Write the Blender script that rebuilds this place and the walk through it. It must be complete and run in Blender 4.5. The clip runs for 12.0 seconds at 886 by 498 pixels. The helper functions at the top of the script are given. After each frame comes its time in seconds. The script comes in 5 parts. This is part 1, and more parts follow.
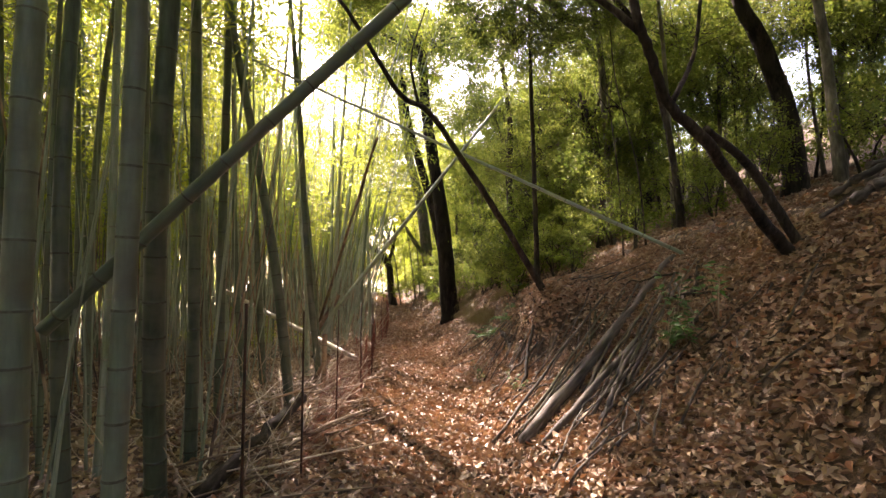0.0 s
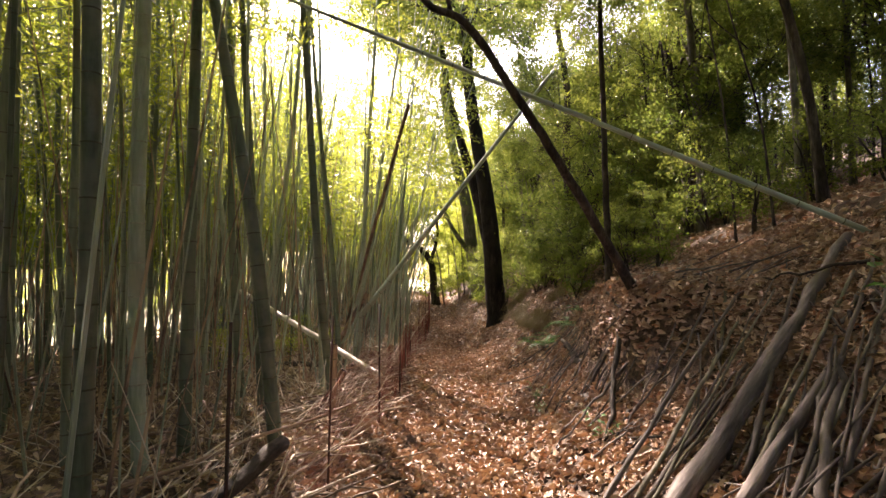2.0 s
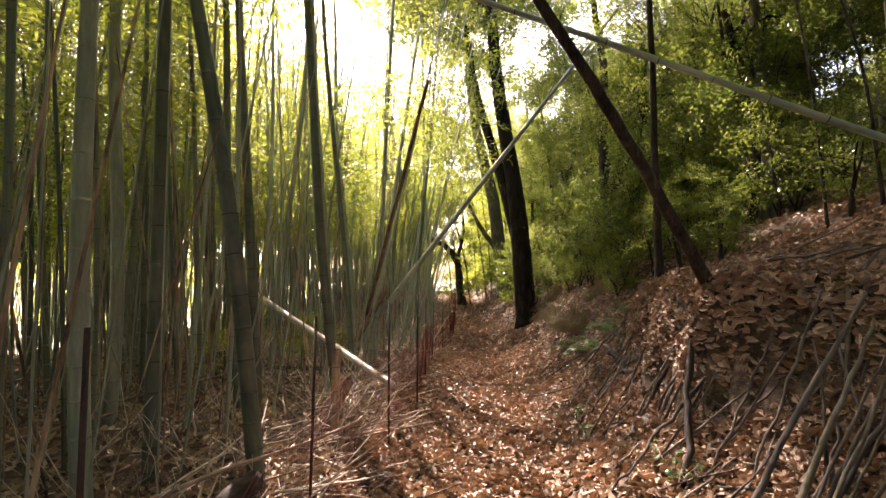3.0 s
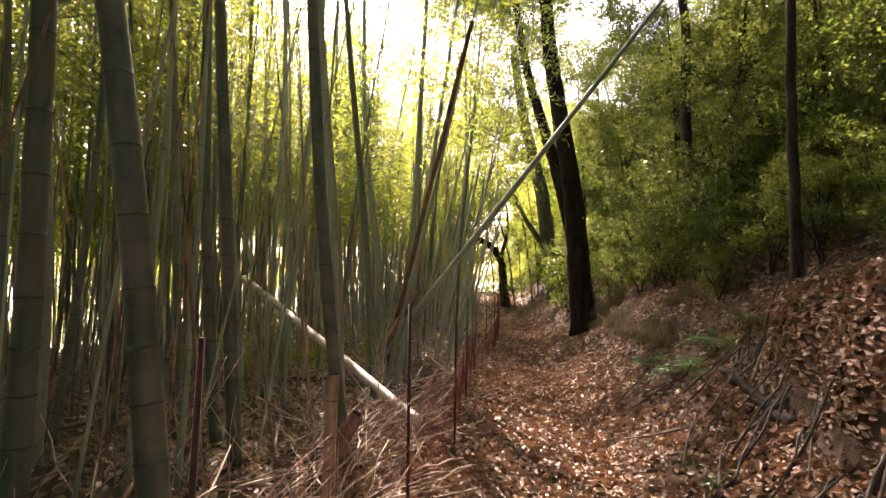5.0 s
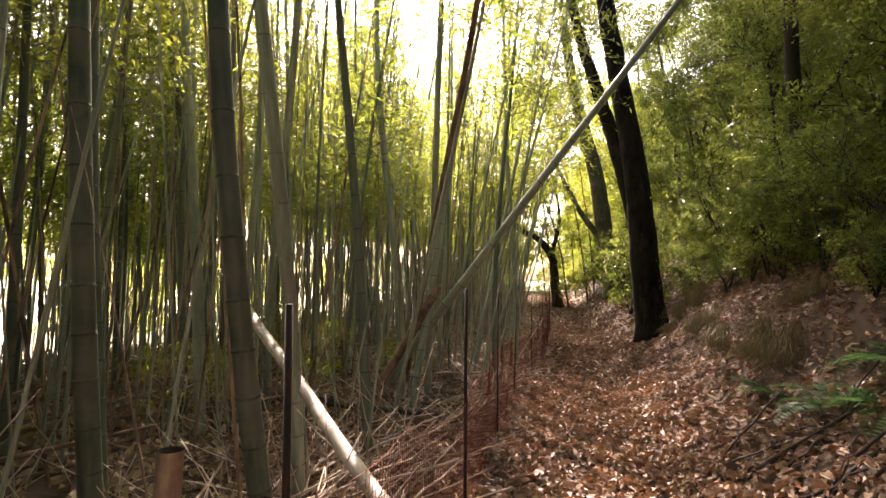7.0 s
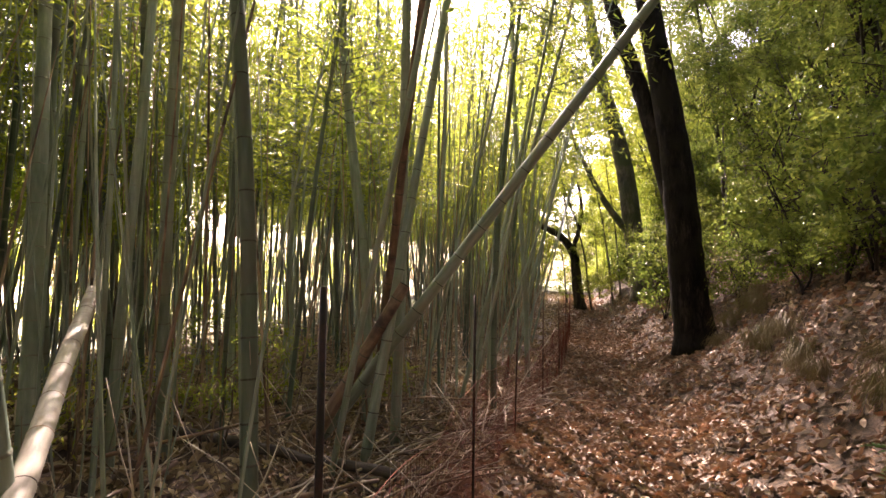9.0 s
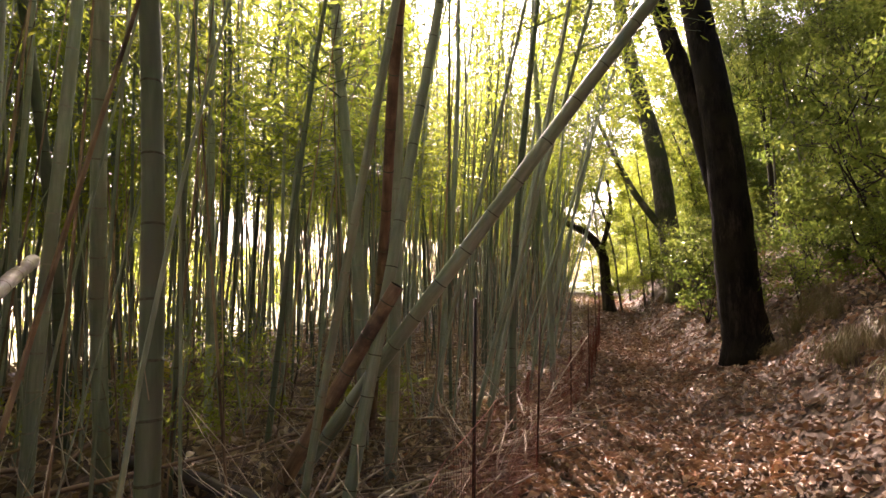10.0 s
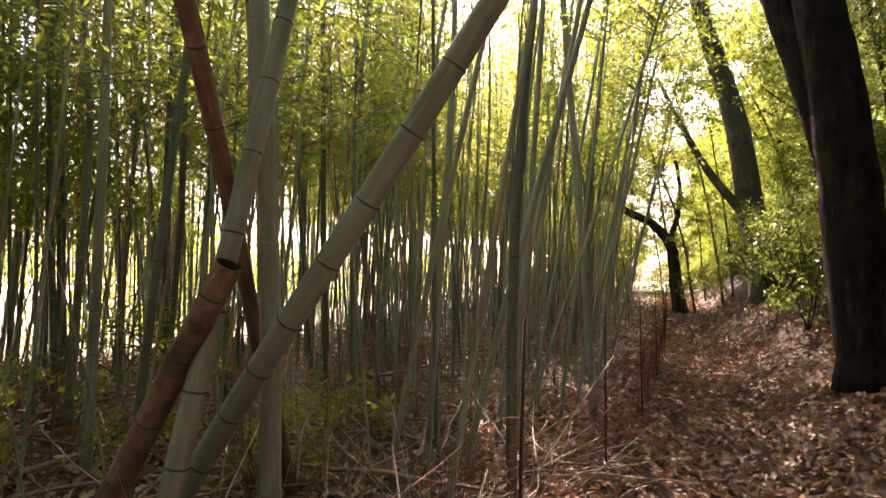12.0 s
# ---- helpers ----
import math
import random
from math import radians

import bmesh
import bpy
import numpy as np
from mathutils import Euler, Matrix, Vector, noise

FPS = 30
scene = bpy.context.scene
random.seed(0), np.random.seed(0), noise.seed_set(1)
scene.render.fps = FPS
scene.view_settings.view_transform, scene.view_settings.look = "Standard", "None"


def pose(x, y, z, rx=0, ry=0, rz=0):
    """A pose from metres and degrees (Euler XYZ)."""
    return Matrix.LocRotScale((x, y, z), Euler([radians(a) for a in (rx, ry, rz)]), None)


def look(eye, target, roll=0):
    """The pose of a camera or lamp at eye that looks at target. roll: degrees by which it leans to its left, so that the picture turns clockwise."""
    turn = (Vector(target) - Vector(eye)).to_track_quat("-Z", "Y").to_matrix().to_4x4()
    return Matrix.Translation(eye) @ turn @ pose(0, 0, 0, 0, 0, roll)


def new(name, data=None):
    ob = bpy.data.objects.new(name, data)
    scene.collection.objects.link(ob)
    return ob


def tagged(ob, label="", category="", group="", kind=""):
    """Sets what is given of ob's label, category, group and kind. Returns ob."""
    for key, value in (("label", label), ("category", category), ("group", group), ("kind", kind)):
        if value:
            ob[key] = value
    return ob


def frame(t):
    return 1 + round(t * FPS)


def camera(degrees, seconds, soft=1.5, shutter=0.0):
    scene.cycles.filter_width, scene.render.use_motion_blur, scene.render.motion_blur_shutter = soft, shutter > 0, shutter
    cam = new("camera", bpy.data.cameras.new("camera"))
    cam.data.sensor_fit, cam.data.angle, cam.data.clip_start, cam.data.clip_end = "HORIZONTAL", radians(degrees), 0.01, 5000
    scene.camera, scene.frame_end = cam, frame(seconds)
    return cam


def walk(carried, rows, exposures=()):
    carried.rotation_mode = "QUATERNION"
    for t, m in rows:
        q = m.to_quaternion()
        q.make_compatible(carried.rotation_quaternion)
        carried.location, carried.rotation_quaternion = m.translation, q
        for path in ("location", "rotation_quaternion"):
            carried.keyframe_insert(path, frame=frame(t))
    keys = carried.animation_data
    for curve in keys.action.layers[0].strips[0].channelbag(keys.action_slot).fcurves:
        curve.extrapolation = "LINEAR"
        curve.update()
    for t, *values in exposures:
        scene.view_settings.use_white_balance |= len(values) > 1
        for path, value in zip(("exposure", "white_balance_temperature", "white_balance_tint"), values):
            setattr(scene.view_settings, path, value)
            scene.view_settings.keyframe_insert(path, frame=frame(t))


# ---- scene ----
cam = camera(81.1, 12.0, soft=1.5)
METRES, EYE, TILT, LEAN, TURN = 12.0, 1.5, 3.5, 0.0, 0.0
ROWS = [
    (0.0, 0.0, 0.0, 0.0, -0.0, 0.0, -0.0),
    (0.5, -0.0041, 0.044, -0.0028, 0.17, -0.04, -0.14),
    (1.0, -0.0012, 0.0857, -0.0103, 1.0, 0.05, -0.01),
    (1.5, 0.0006, 0.1278, -0.0144, 3.45, -0.01, 0.19),
    (2.0, 0.0008, 0.1703, -0.0154, 5.1, -0.06, 0.17),
    (2.5, 0.0007, 0.2135, -0.0197, 6.3, -0.06, 0.24),
    (3.0, -0.0025, 0.2552, -0.026, 8.1, -0.03, 0.33),
    (5.0, -0.0298, 0.4069, -0.0409, 12.67, 0.08, -0.08),
    (5.5, -0.0317, 0.4465, -0.0441, 14.87, 0.08, 0.23),
    (6.0, -0.0383, 0.4869, -0.0461, 16.62, 0.01, 0.31),
    (6.5, -0.0372, 0.5277, -0.0537, 17.56, 0.13, 0.5),
    (7.0, -0.0393, 0.5696, -0.0581, 18.38, 0.15, 0.65),
    (9.0, -0.0515, 0.7378, -0.0709, 20.84, 0.13, 0.52),
    (9.5, -0.0588, 0.7783, -0.0758, 21.73, 0.21, 0.72),
    (10.0, -0.0664, 0.8182, -0.077, 23.62, 0.31, 0.9),
    (10.5, -0.0694, 0.8584, -0.0846, 26.44, 0.36, 1.12),
    (11.0, -0.0702, 0.8977, -0.0894, 29.89, 0.45, 1.26),
    (11.5, -0.0711, 0.9425, -0.0905, 30.73, 0.4, 1.3),
    (12.0, -0.0702, 0.9884, -0.095, 30.79, 0.4, 1.33),
]
EXPOSURES = [(0.0, 2.96, 7200, 27), (3.0, 2.78, 7150, 28), (8.0, 2.66, 7050, 31), (12.0, 2.62, 6950, 32)]
walk(cam, [(t, pose(0, 0, EYE, TILT, LEAN, TURN) @ pose(METRES * x, METRES * y, METRES * z, 90 + pitch, roll, yaw)) for t, x, y, z, yaw, pitch, roll in ROWS], EXPOSURES)

# ---- light: a sun ahead over the bamboo, open sky ----
SUN_FROM = Vector((-0.37, 0.62, 0.69)).normalized()
world = bpy.data.worlds.new("sky")
scene.world = world
world.use_nodes = True
wn = world.node_tree
sky = wn.nodes.new("ShaderNodeTexSky")
sky.sky_type, sky.sun_disc = "NISHITA", False
sky.sun_elevation = math.asin(SUN_FROM.z)
sky.sun_rotation = math.atan2(SUN_FROM.x, SUN_FROM.y)
sky.air_density, sky.dust_density, sky.ozone_density = 1.0, 4.0, 0.6
wn.links.new(sky.outputs[0], wn.nodes["Background"].inputs[0])
wn.nodes["Background"].inputs[1].default_value = 0.15
sun = new("sun", bpy.data.lights.new("sun", "SUN"))
sun.data.energy, sun.data.angle, sun.data.color = 5.0, radians(0.6), (1.0, 0.93, 0.82)
sun.matrix_world = look((0, 0, 40), Vector((0, 0, 40)) - SUN_FROM)


# ---- materials ----
def base_material(name):
    m = bpy.data.materials.new(name)
    m.use_nodes = True
    return m, m.node_tree.nodes, m.node_tree.links, m.node_tree.nodes["Principled BSDF"]


def ramp(nodes, stops):
    r = nodes.new("ShaderNodeValToRGB")
    while len(r.color_ramp.elements) < len(stops):
        r.color_ramp.elements.new(0.5)
    for e, (at, c) in zip(r.color_ramp.elements, stops):
        e.position, e.color = at, (*c, 1)
    return r


def noise_tex(nodes, links, scale, detail=4.0, stretch=(1, 1, 1), rough=0.6):
    co, mp, n = nodes.new("ShaderNodeTexCoord"), nodes.new("ShaderNodeMapping"), nodes.new("ShaderNodeTexNoise")
    mp.inputs["Scale"].default_value = stretch
    n.inputs["Scale"].default_value, n.inputs["Detail"].default_value, n.inputs["Roughness"].default_value = scale, detail, rough
    links.new(co.outputs["Object"], mp.inputs[0])
    links.new(mp.outputs[0], n.inputs[0])
    return n


def mix_colour(nodes, links, a, b, fac, mode="MIX"):
    m = nodes.new("ShaderNodeMix")
    m.data_type, m.blend_type = "RGBA", mode
    for sock, val in ((m.inputs[6], a), (m.inputs[7], b), (m.inputs[0], fac)):
        if hasattr(val, "links") or hasattr(val, "is_linked"):
            links.new(val, sock)
        else:
            sock.default_value = (*val, 1) if isinstance(val, tuple) else val
    return m.outputs[2]


def bump(nodes, links, bsdf, height, strength, distance):
    b = nodes.new("ShaderNodeBump")
    b.inputs["Strength"].default_value, b.inputs["Distance"].default_value = strength, distance
    links.new(height, b.inputs["Height"])
    links.new(b.outputs[0], bsdf.inputs["Normal"])


def surface(name, stops, scale=6.0, stretch=(1, 1, 1), rough=0.7, by=0.5, relief=0.5, depth=0.01, blotch=None, spec=0.3, blotch_scale=1.3):
    """A rough natural surface: a fine grain, a per-object shift of tone, and larger stains."""
    m, n, l, p = base_material(name)
    grain = noise_tex(n, l, scale, 6, stretch)
    info = n.new("ShaderNodeObjectInfo")
    mx = n.new("ShaderNodeMix")
    mx.inputs[0].default_value = by
    fine = noise_tex(n, l, scale * 5.5, 3, stretch)
    both = n.new("ShaderNodeMix")
    both.inputs[0].default_value = 0.35
    l.new(grain.outputs[0], both.inputs[2])
    l.new(fine.outputs[0], both.inputs[3])
    wide = n.new("ShaderNodeMapRange")
    wide.inputs[1].default_value, wide.inputs[2].default_value = 0.34, 0.66
    l.new(both.outputs[0], wide.inputs[0])
    l.new(wide.outputs[0], mx.inputs[2])
    l.new(info.outputs["Random"], mx.inputs[3])
    r = ramp(n, stops)
    l.new(mx.outputs[0], r.inputs[0])
    colour = r.outputs[0]
    if blotch:
        big = noise_tex(n, l, blotch_scale, 5)
        edge = ramp(n, [(0.46, (0, 0, 0)), (0.62, (1, 1, 1))])
        l.new(big.outputs[0], edge.inputs[0])
        colour = mix_colour(n, l, colour, blotch, edge.outputs[0])
    l.new(colour, p.inputs["Base Color"])
    p.inputs["Roughness"].default_value, p.inputs["Specular IOR Level"].default_value = rough, spec
    bump(n, l, p, both.outputs[0], relief, depth)
    return m


def leaf_material(name, stops, through_stops, share=0.5, gloss=0.35):
    """A thin leaf: diffuse and translucent, a slight sheen, tones leaf by leaf."""
    m, n, l, p = base_material(name)
    geo, info = n.new("ShaderNodeNewGeometry"), n.new("ShaderNodeObjectInfo")
    mx = n.new("ShaderNodeMix")
    mx.inputs[0].default_value = 0.4
    l.new(geo.outputs["Random Per Island"], mx.inputs[2])
    l.new(info.outputs["Random"], mx.inputs[3])
    a, b = ramp(n, stops), ramp(n, through_stops)
    l.new(mx.outputs[0], a.inputs[0])
    l.new(mx.outputs[0], b.inputs[0])
    l.new(a.outputs[0], p.inputs["Base Color"])
    p.inputs["Roughness"].default_value, p.inputs["Specular IOR Level"].default_value = gloss, 0.35
    tr, add = n.new("ShaderNodeBsdfTranslucent"), n.new("ShaderNodeMixShader")
    l.new(b.outputs[0], tr.inputs[0])
    add.inputs[0].default_value = share
    l.new(p.outputs[0], add.inputs[1])
    l.new(tr.outputs[0], add.inputs[2])
    l.new(add.outputs[0], n["Material Output"].inputs[0])
    return m


M_CULM = surface("culm_green", [(0.15, (0.04, 0.06, 0.04)), (0.5, (0.105, 0.145, 0.1)), (0.85, (0.2, 0.24, 0.175))], 9, (1, 1, 0.12), 0.42, 0.55, 0.25, 0.003, (0.125, 0.13, 0.1), 0.45, 2.2)
M_CULM_PALE = surface("culm_pale", [(0.2, (0.155, 0.205, 0.15)), (0.5, (0.25, 0.31, 0.235)), (0.8, (0.38, 0.42, 0.34))], 8, (1, 1, 0.12), 0.4, 0.2, 0.25, 0.003, (0.25, 0.26, 0.2), 0.5, 2.2)
M_NODE = surface("culm_node", [(0.3, (0.16, 0.16, 0.12)), (0.7, (0.33, 0.33, 0.27))], 12, (1, 1, 1), 0.6, 0.4, 0.4, 0.003)
M_NODE_DARK = surface("culm_node_dark", [(0.3, (0.05, 0.05, 0.035)), (0.7, (0.13, 0.13, 0.095))], 12, (1, 1, 1), 0.7, 0.3, 0.4, 0.003)
M_DEAD = surface("culm_dead", [(0.2, (0.13, 0.075, 0.05)), (0.5, (0.27, 0.175, 0.12)), (0.8, (0.42, 0.31, 0.21))], 7, (1, 1, 0.15), 0.55, 0.35, 0.3, 0.004, (0.06, 0.04, 0.035), 0.35, 2.5)
M_BLEACHED = surface("culm_bleached", [(0.2, (0.38, 0.34, 0.28)), (0.6, (0.62, 0.58, 0.50)), (0.9, (0.75, 0.72, 0.65))], 6, (1, 1, 0.2), 0.6, 0.2, 0.3, 0.003, (0.30, 0.25, 0.2), 0.3, 3.0)
M_DARK_HOLE = surface("culm_hollow", [(0.3, (0.01, 0.008, 0.006)), (0.7, (0.03, 0.025, 0.02))], 9, rough=0.9)
M_BARK = surface("bark_dark", [(0.25, (0.012, 0.009, 0.008)), (0.55, (0.038, 0.029, 0.024)), (0.85, (0.09, 0.074, 0.06))], 7, (1, 1, 0.25), 0.85, 0.15, 0.9, 0.03, (0.035, 0.03, 0.022), 0.2)
M_BARK_BLACK = surface("bark_black", [(0.25, (0.006, 0.0045, 0.004)), (0.55, (0.019, 0.014, 0.013)), (0.85, (0.05, 0.04, 0.034))], 7, (1, 1, 0.25), 0.9, 0.15, 0.9, 0.03, (0.02, 0.016, 0.013), 0.15)
M_BARK_GREY = surface("bark_grey", [(0.25, (0.05, 0.045, 0.035)), (0.55, (0.13, 0.115, 0.09)), (0.85, (0.26, 0.24, 0.20))], 6, (1, 1, 0.3), 0.85, 0.3, 0.8, 0.02, (0.07, 0.08, 0.045), 0.2)
M_LOG = surface("weathered_log", [(0.25, (0.03, 0.025, 0.023)), (0.55, (0.088, 0.074, 0.068)), (0.85, (0.21, 0.186, 0.172))], 9, (1, 1, 0.15), 0.8, 0.3, 0.8, 0.012, (0.10, 0.085, 0.07), 0.2)
M_TWIG = surface("twig", [(0.2, (0.12, 0.085, 0.06)), (0.5, (0.28, 0.21, 0.155)), (0.8, (0.55, 0.47, 0.37))], 5, (1, 1, 0.3), 0.75, 0.75, 0.4, 0.003)
M_DRY = surface("dry_pale_twig", [(0.2, (0.28, 0.22, 0.16)), (0.5, (0.46, 0.39, 0.30)), (0.8, (0.62, 0.56, 0.46))], 5, (1, 1, 0.3), 0.7, 0.7, 0.3, 0.002)
M_RUST = surface("rusty_rod", [(0.3, (0.02, 0.015, 0.012)), (0.7, (0.075, 0.03, 0.02))], 20, (1, 1, 0.4), 0.7, 0.3, 0.5, 0.002)
M_NET = surface("orange_net", [(0.3, (0.13, 0.032, 0.022)), (0.7, (0.22, 0.055, 0.036))], 3, rough=0.5)
M_SOIL = surface("leaf_mould_soil", [(0.25, (0.03, 0.02, 0.014)), (0.5, (0.07, 0.046, 0.032)), (0.75, (0.14, 0.092, 0.06))], 22, rough=0.9, by=0.0, relief=1.0, depth=0.03, blotch=(0.085, 0.058, 0.042), blotch_scale=0.9)
M_FIELD = surface("dry_grass_field", [(0.3, (0.44, 0.42, 0.28)), (0.7, (0.60, 0.57, 0.42))], 4, rough=0.9, by=0.0, blotch=(0.46, 0.46, 0.28), blotch_scale=0.2)
M_LITTER = leaf_material("fallen_leaf", [(0.05, (0.045, 0.03, 0.024)), (0.22, (0.17, 0.103, 0.069)), (0.42, (0.32, 0.21, 0.143)), (0.56, (0.49, 0.37, 0.27)), (0.66, (0.27, 0.205, 0.165)), (0.78, (0.33, 0.14, 0.07)), (0.95, (0.15, 0.097, 0.074))],
                         [(0.0, (0.16, 0.07, 0.026)), (1.0, (0.28, 0.13, 0.045))], 0.12, 0.5)
M_BLEAF = leaf_material("bamboo_leaf", [(0.1, (0.05, 0.085, 0.016)), (0.5, (0.085, 0.125, 0.022)), (0.9, (0.15, 0.17, 0.035))],
                        [(0.1, (0.27, 0.38, 0.045)), (0.9, (0.52, 0.53, 0.085))], 0.62, 0.4)
M_TLEAF = leaf_material("evergreen_leaf", [(0.1, (0.022, 0.045, 0.014)), (0.5, (0.045, 0.08, 0.022)), (0.9, (0.085, 0.12, 0.03))],
                        [(0.1, (0.17, 0.26, 0.04)), (0.9, (0.42, 0.46, 0.08))], 0.43, 0.24)
M_ELEAF = leaf_material("light_leaf", [(0.1, (0.06, 0.10, 0.018)), (0.9, (0.14, 0.17, 0.03))], [(0.1, (0.26, 0.36, 0.04)), (0.9, (0.48, 0.50, 0.07))], 0.5, 0.35)
M_STRAW = leaf_material("bamboo_litter", [(0.1, (0.24, 0.17, 0.10)), (0.5, (0.42, 0.33, 0.21)), (0.9, (0.58, 0.49, 0.34))], [(0.0, (0.3, 0.2, 0.1)), (1.0, (0.4, 0.3, 0.15))], 0.12, 0.5)
M_YLEAF = leaf_material("yellow_leaf", [(0.2, (0.45, 0.33, 0.03)), (0.8, (0.6, 0.5, 0.06))], [(0.0, (0.5, 0.4, 0.04)), (1.0, (0.6, 0.5, 0.05))], 0.4, 0.4)
M_FERN = leaf_material("fern_leaf", [(0.1, (0.022, 0.07, 0.02)), (0.9, (0.05, 0.12, 0.032))], [(0.0, (0.06, 0.19, 0.035)), (1.0, (0.12, 0.26, 0.05))], 0.35, 0.4)


# ---- mesh helpers ----
class Shape:
    """Collects tubes and leaves into one mesh."""

    def __init__(self):
        self.v, self.f, self.m = [], [], []

    def tube(self, pts, radii, sides=6, mat=0, caps=True, mats=None):
        pts = [Vector(p) for p in pts]
        start, n = len(self.v), len(pts)
        ref = Vector((1, 0, 0)) if abs((pts[-1] - pts[0]).normalized().x) < 0.8 else Vector((0, 1, 0))
        for i, p in enumerate(pts):
            along = (pts[min(i + 1, n - 1)] - pts[max(i - 1, 0)]).normalized()
            side = (ref - along * ref.dot(along)).normalized()
            other = along.cross(side)
            for k in range(sides):
                a = 2 * math.pi * k / sides
                self.v.append(p + (side * math.cos(a) + other * math.sin(a)) * radii[i])
        for i in range(n - 1):
            for k in range(sides):
                j = (k + 1) % sides
                self.f.append((start + i * sides + k, start + i * sides + j, start + (i + 1) * sides + j, start + (i + 1) * sides + k))
                self.m.append(mats[i] if mats else mat)
        if caps:
            self.f.append(tuple(start + k for k in reversed(range(sides))))
            self.f.append(tuple(start + (n - 1) * sides + k for k in range(sides)))
            self.m += [mat, mat]

    def leaf(self, at, along, normal, length, width, fold=0.15):
        """A pointed leaf of four triangles, folded along its midrib."""
        along = along.normalized()
        side = along.cross(normal)
        if side.length < 1e-4:
            side = along.orthogonal()
        side = side.normalized() * width / 2
        up = side.cross(along).normalized() * width * fold
        s = len(self.v)
        self.v += [at, at + along * length * 0.42 + side + up, at + along * length, at + along * length * 0.42 - side + up]
        self.f += [(s, s + 1, s + 2), (s, s + 2, s + 3)]
        self.m += [self.leaf_slot, self.leaf_slot]

    leaf_slot = 0

    def mesh(self, name, mats, smooth=True):
        me = bpy.data.meshes.new(name)
        me.from_pydata([tuple(p) for p in self.v], [], self.f)
        for m in mats:
            me.materials.append(m)
        me.polygons.foreach_set("material_index", self.m)
        me.polygons.foreach_set("use_smooth", [smooth] * len(self.f))
        me.update()
        return me


def part(name, mesh, parent, label=""):
    ob = new(name, mesh)
    ob.parent = parent
    return tagged(ob, label) if label else ob


def thing(name, label, category, group="", m=None):
    ob = new(name)
    ob.empty_display_size = 0.2
    if m is not None:
        ob.matrix_world = m
    return tagged(ob, label, category, group)


rng = random.Random(11)


def rvec(r=rng):
    while True:
        v = Vector((r.uniform(-1, 1), r.uniform(-1, 1), r.uniform(-1, 1)))
        if 0.05 < v.length < 1:
            return v.normalized()


def spline(pts, n):
    """Smooth points through a few given ones."""
    pts = [Vector(p) for p in pts]
    q = [pts[0] * 2 - pts[1]] + pts + [pts[-1] * 2 - pts[-2]]
    out = []
    for i in range(len(pts) - 1):
        a, b, c, d = q[i:i + 4]
        for k in range(n):
            t = k / n
            out.append(0.5 * ((2 * b) + (c - a) * t + (2 * a - 5 * b + 4 * c - d) * t * t + (3 * b - a - 3 * c + d) * t ** 3))
    return out + [pts[-1]]


# ---- the ground: a path cut across a slope, uphill to one side, bamboo downhill ----
PATH_Y = [-30, 0, 4, 8, 12, 16, 20, 25, 35, 50, 80]
PATH_X = [0.2, -0.1, -0.25, -0.47, -0.85, -1.2, -1.6, -2.05, -3.2, -5.0, -9.0]
FALL_Y = [-30, 0, 16, 20, 25, 30, 35, 45, 60]
FALL_Z = [0.99, 0.0, -0.53, -0.58, -0.46, -0.22, 0.02, 0.45, 0.8]
SIDE_D = [-90, -60, -18, -11.5, -8, -4, -2.2, -1.2, -0.8, 0.0, 0.75, 1.05, 1.5, 2.0, 2.35, 3.1, 3.8, 6.4, 12, 25, 60, 90]
SIDE_H = [-6.0, -5.8, -5.5, -4.9, -3.1, -1.05, -0.35, -0.02, 0.05, 0.0, 0.02, 0.19, 0.46, 0.74, 1.12, 1.86, 2.4, 3.2, 5.3, 11, 20, 22]

LIP_Y = [4.5, 5.5, 6.5, 7.2, 8.5, 10, 11.5]
LIP_D = [3.0, 2.6, 2.15, 1.75, 1.88, 2.1, 2.4]


def path_x(y):
    return np.interp(y, PATH_Y, PATH_X)


def ground_z(x, y):
    """Height of the ground; takes numbers or arrays."""
    x, y = np.asarray(x, float), np.asarray(y, float)
    d = x - path_x(y)
    z = np.interp(d, SIDE_D, SIDE_H) + np.interp(y, FALL_Y, FALL_Z)
    edge = np.interp(y, LIP_Y, LIP_D) + 0.06 * np.sin(y * 5.1)
    weight = 1 / (1 + np.exp(np.clip(-(y - 5.6) * 4, -40, 40))) / (1 + np.exp(np.clip((y - 11.4) * 3, -40, 40)))
    step = 1 / (1 + np.exp(np.clip(-(d - edge + 0.1) * 13, -40, 40)))
    shelf = (1.62 + 0.26 * (d - edge)) * step * weight
    lip = np.clip(shelf - np.interp(d, SIDE_D, SIDE_H), 0, None)
    def ease(v):
        v = np.clip(v, 0, 1)
        return v * v * (3 - 2 * v)
    z = z + 0.5 * ease((y - 20) / 5) * ease((d - 0.9) / 0.7) + 0.28 * ease((y - 11.5) / 2) * (1 - ease((y - 17.5) / 2)) * ease((d - 1.6) / 0.8)
    near = np.exp(-(d / 14) ** 2) * np.exp(-((y - 12) / 30) ** 2)
    rough = np.clip((np.abs(d) - 0.5) / 1.2, 0.25, 1)
    wave = 0.05 * np.sin(2.3 * x + 1.1 * np.sin(1.7 * y)) * np.sin(1.9 * y + 0.8) + 0.025 * np.sin(6.1 * x + 2 * np.sin(2.9 * y)) * np.sin(5.3 * y)
    return z + lip + wave * near * rough


def gz(x, y):
    return float(ground_z(x, y))


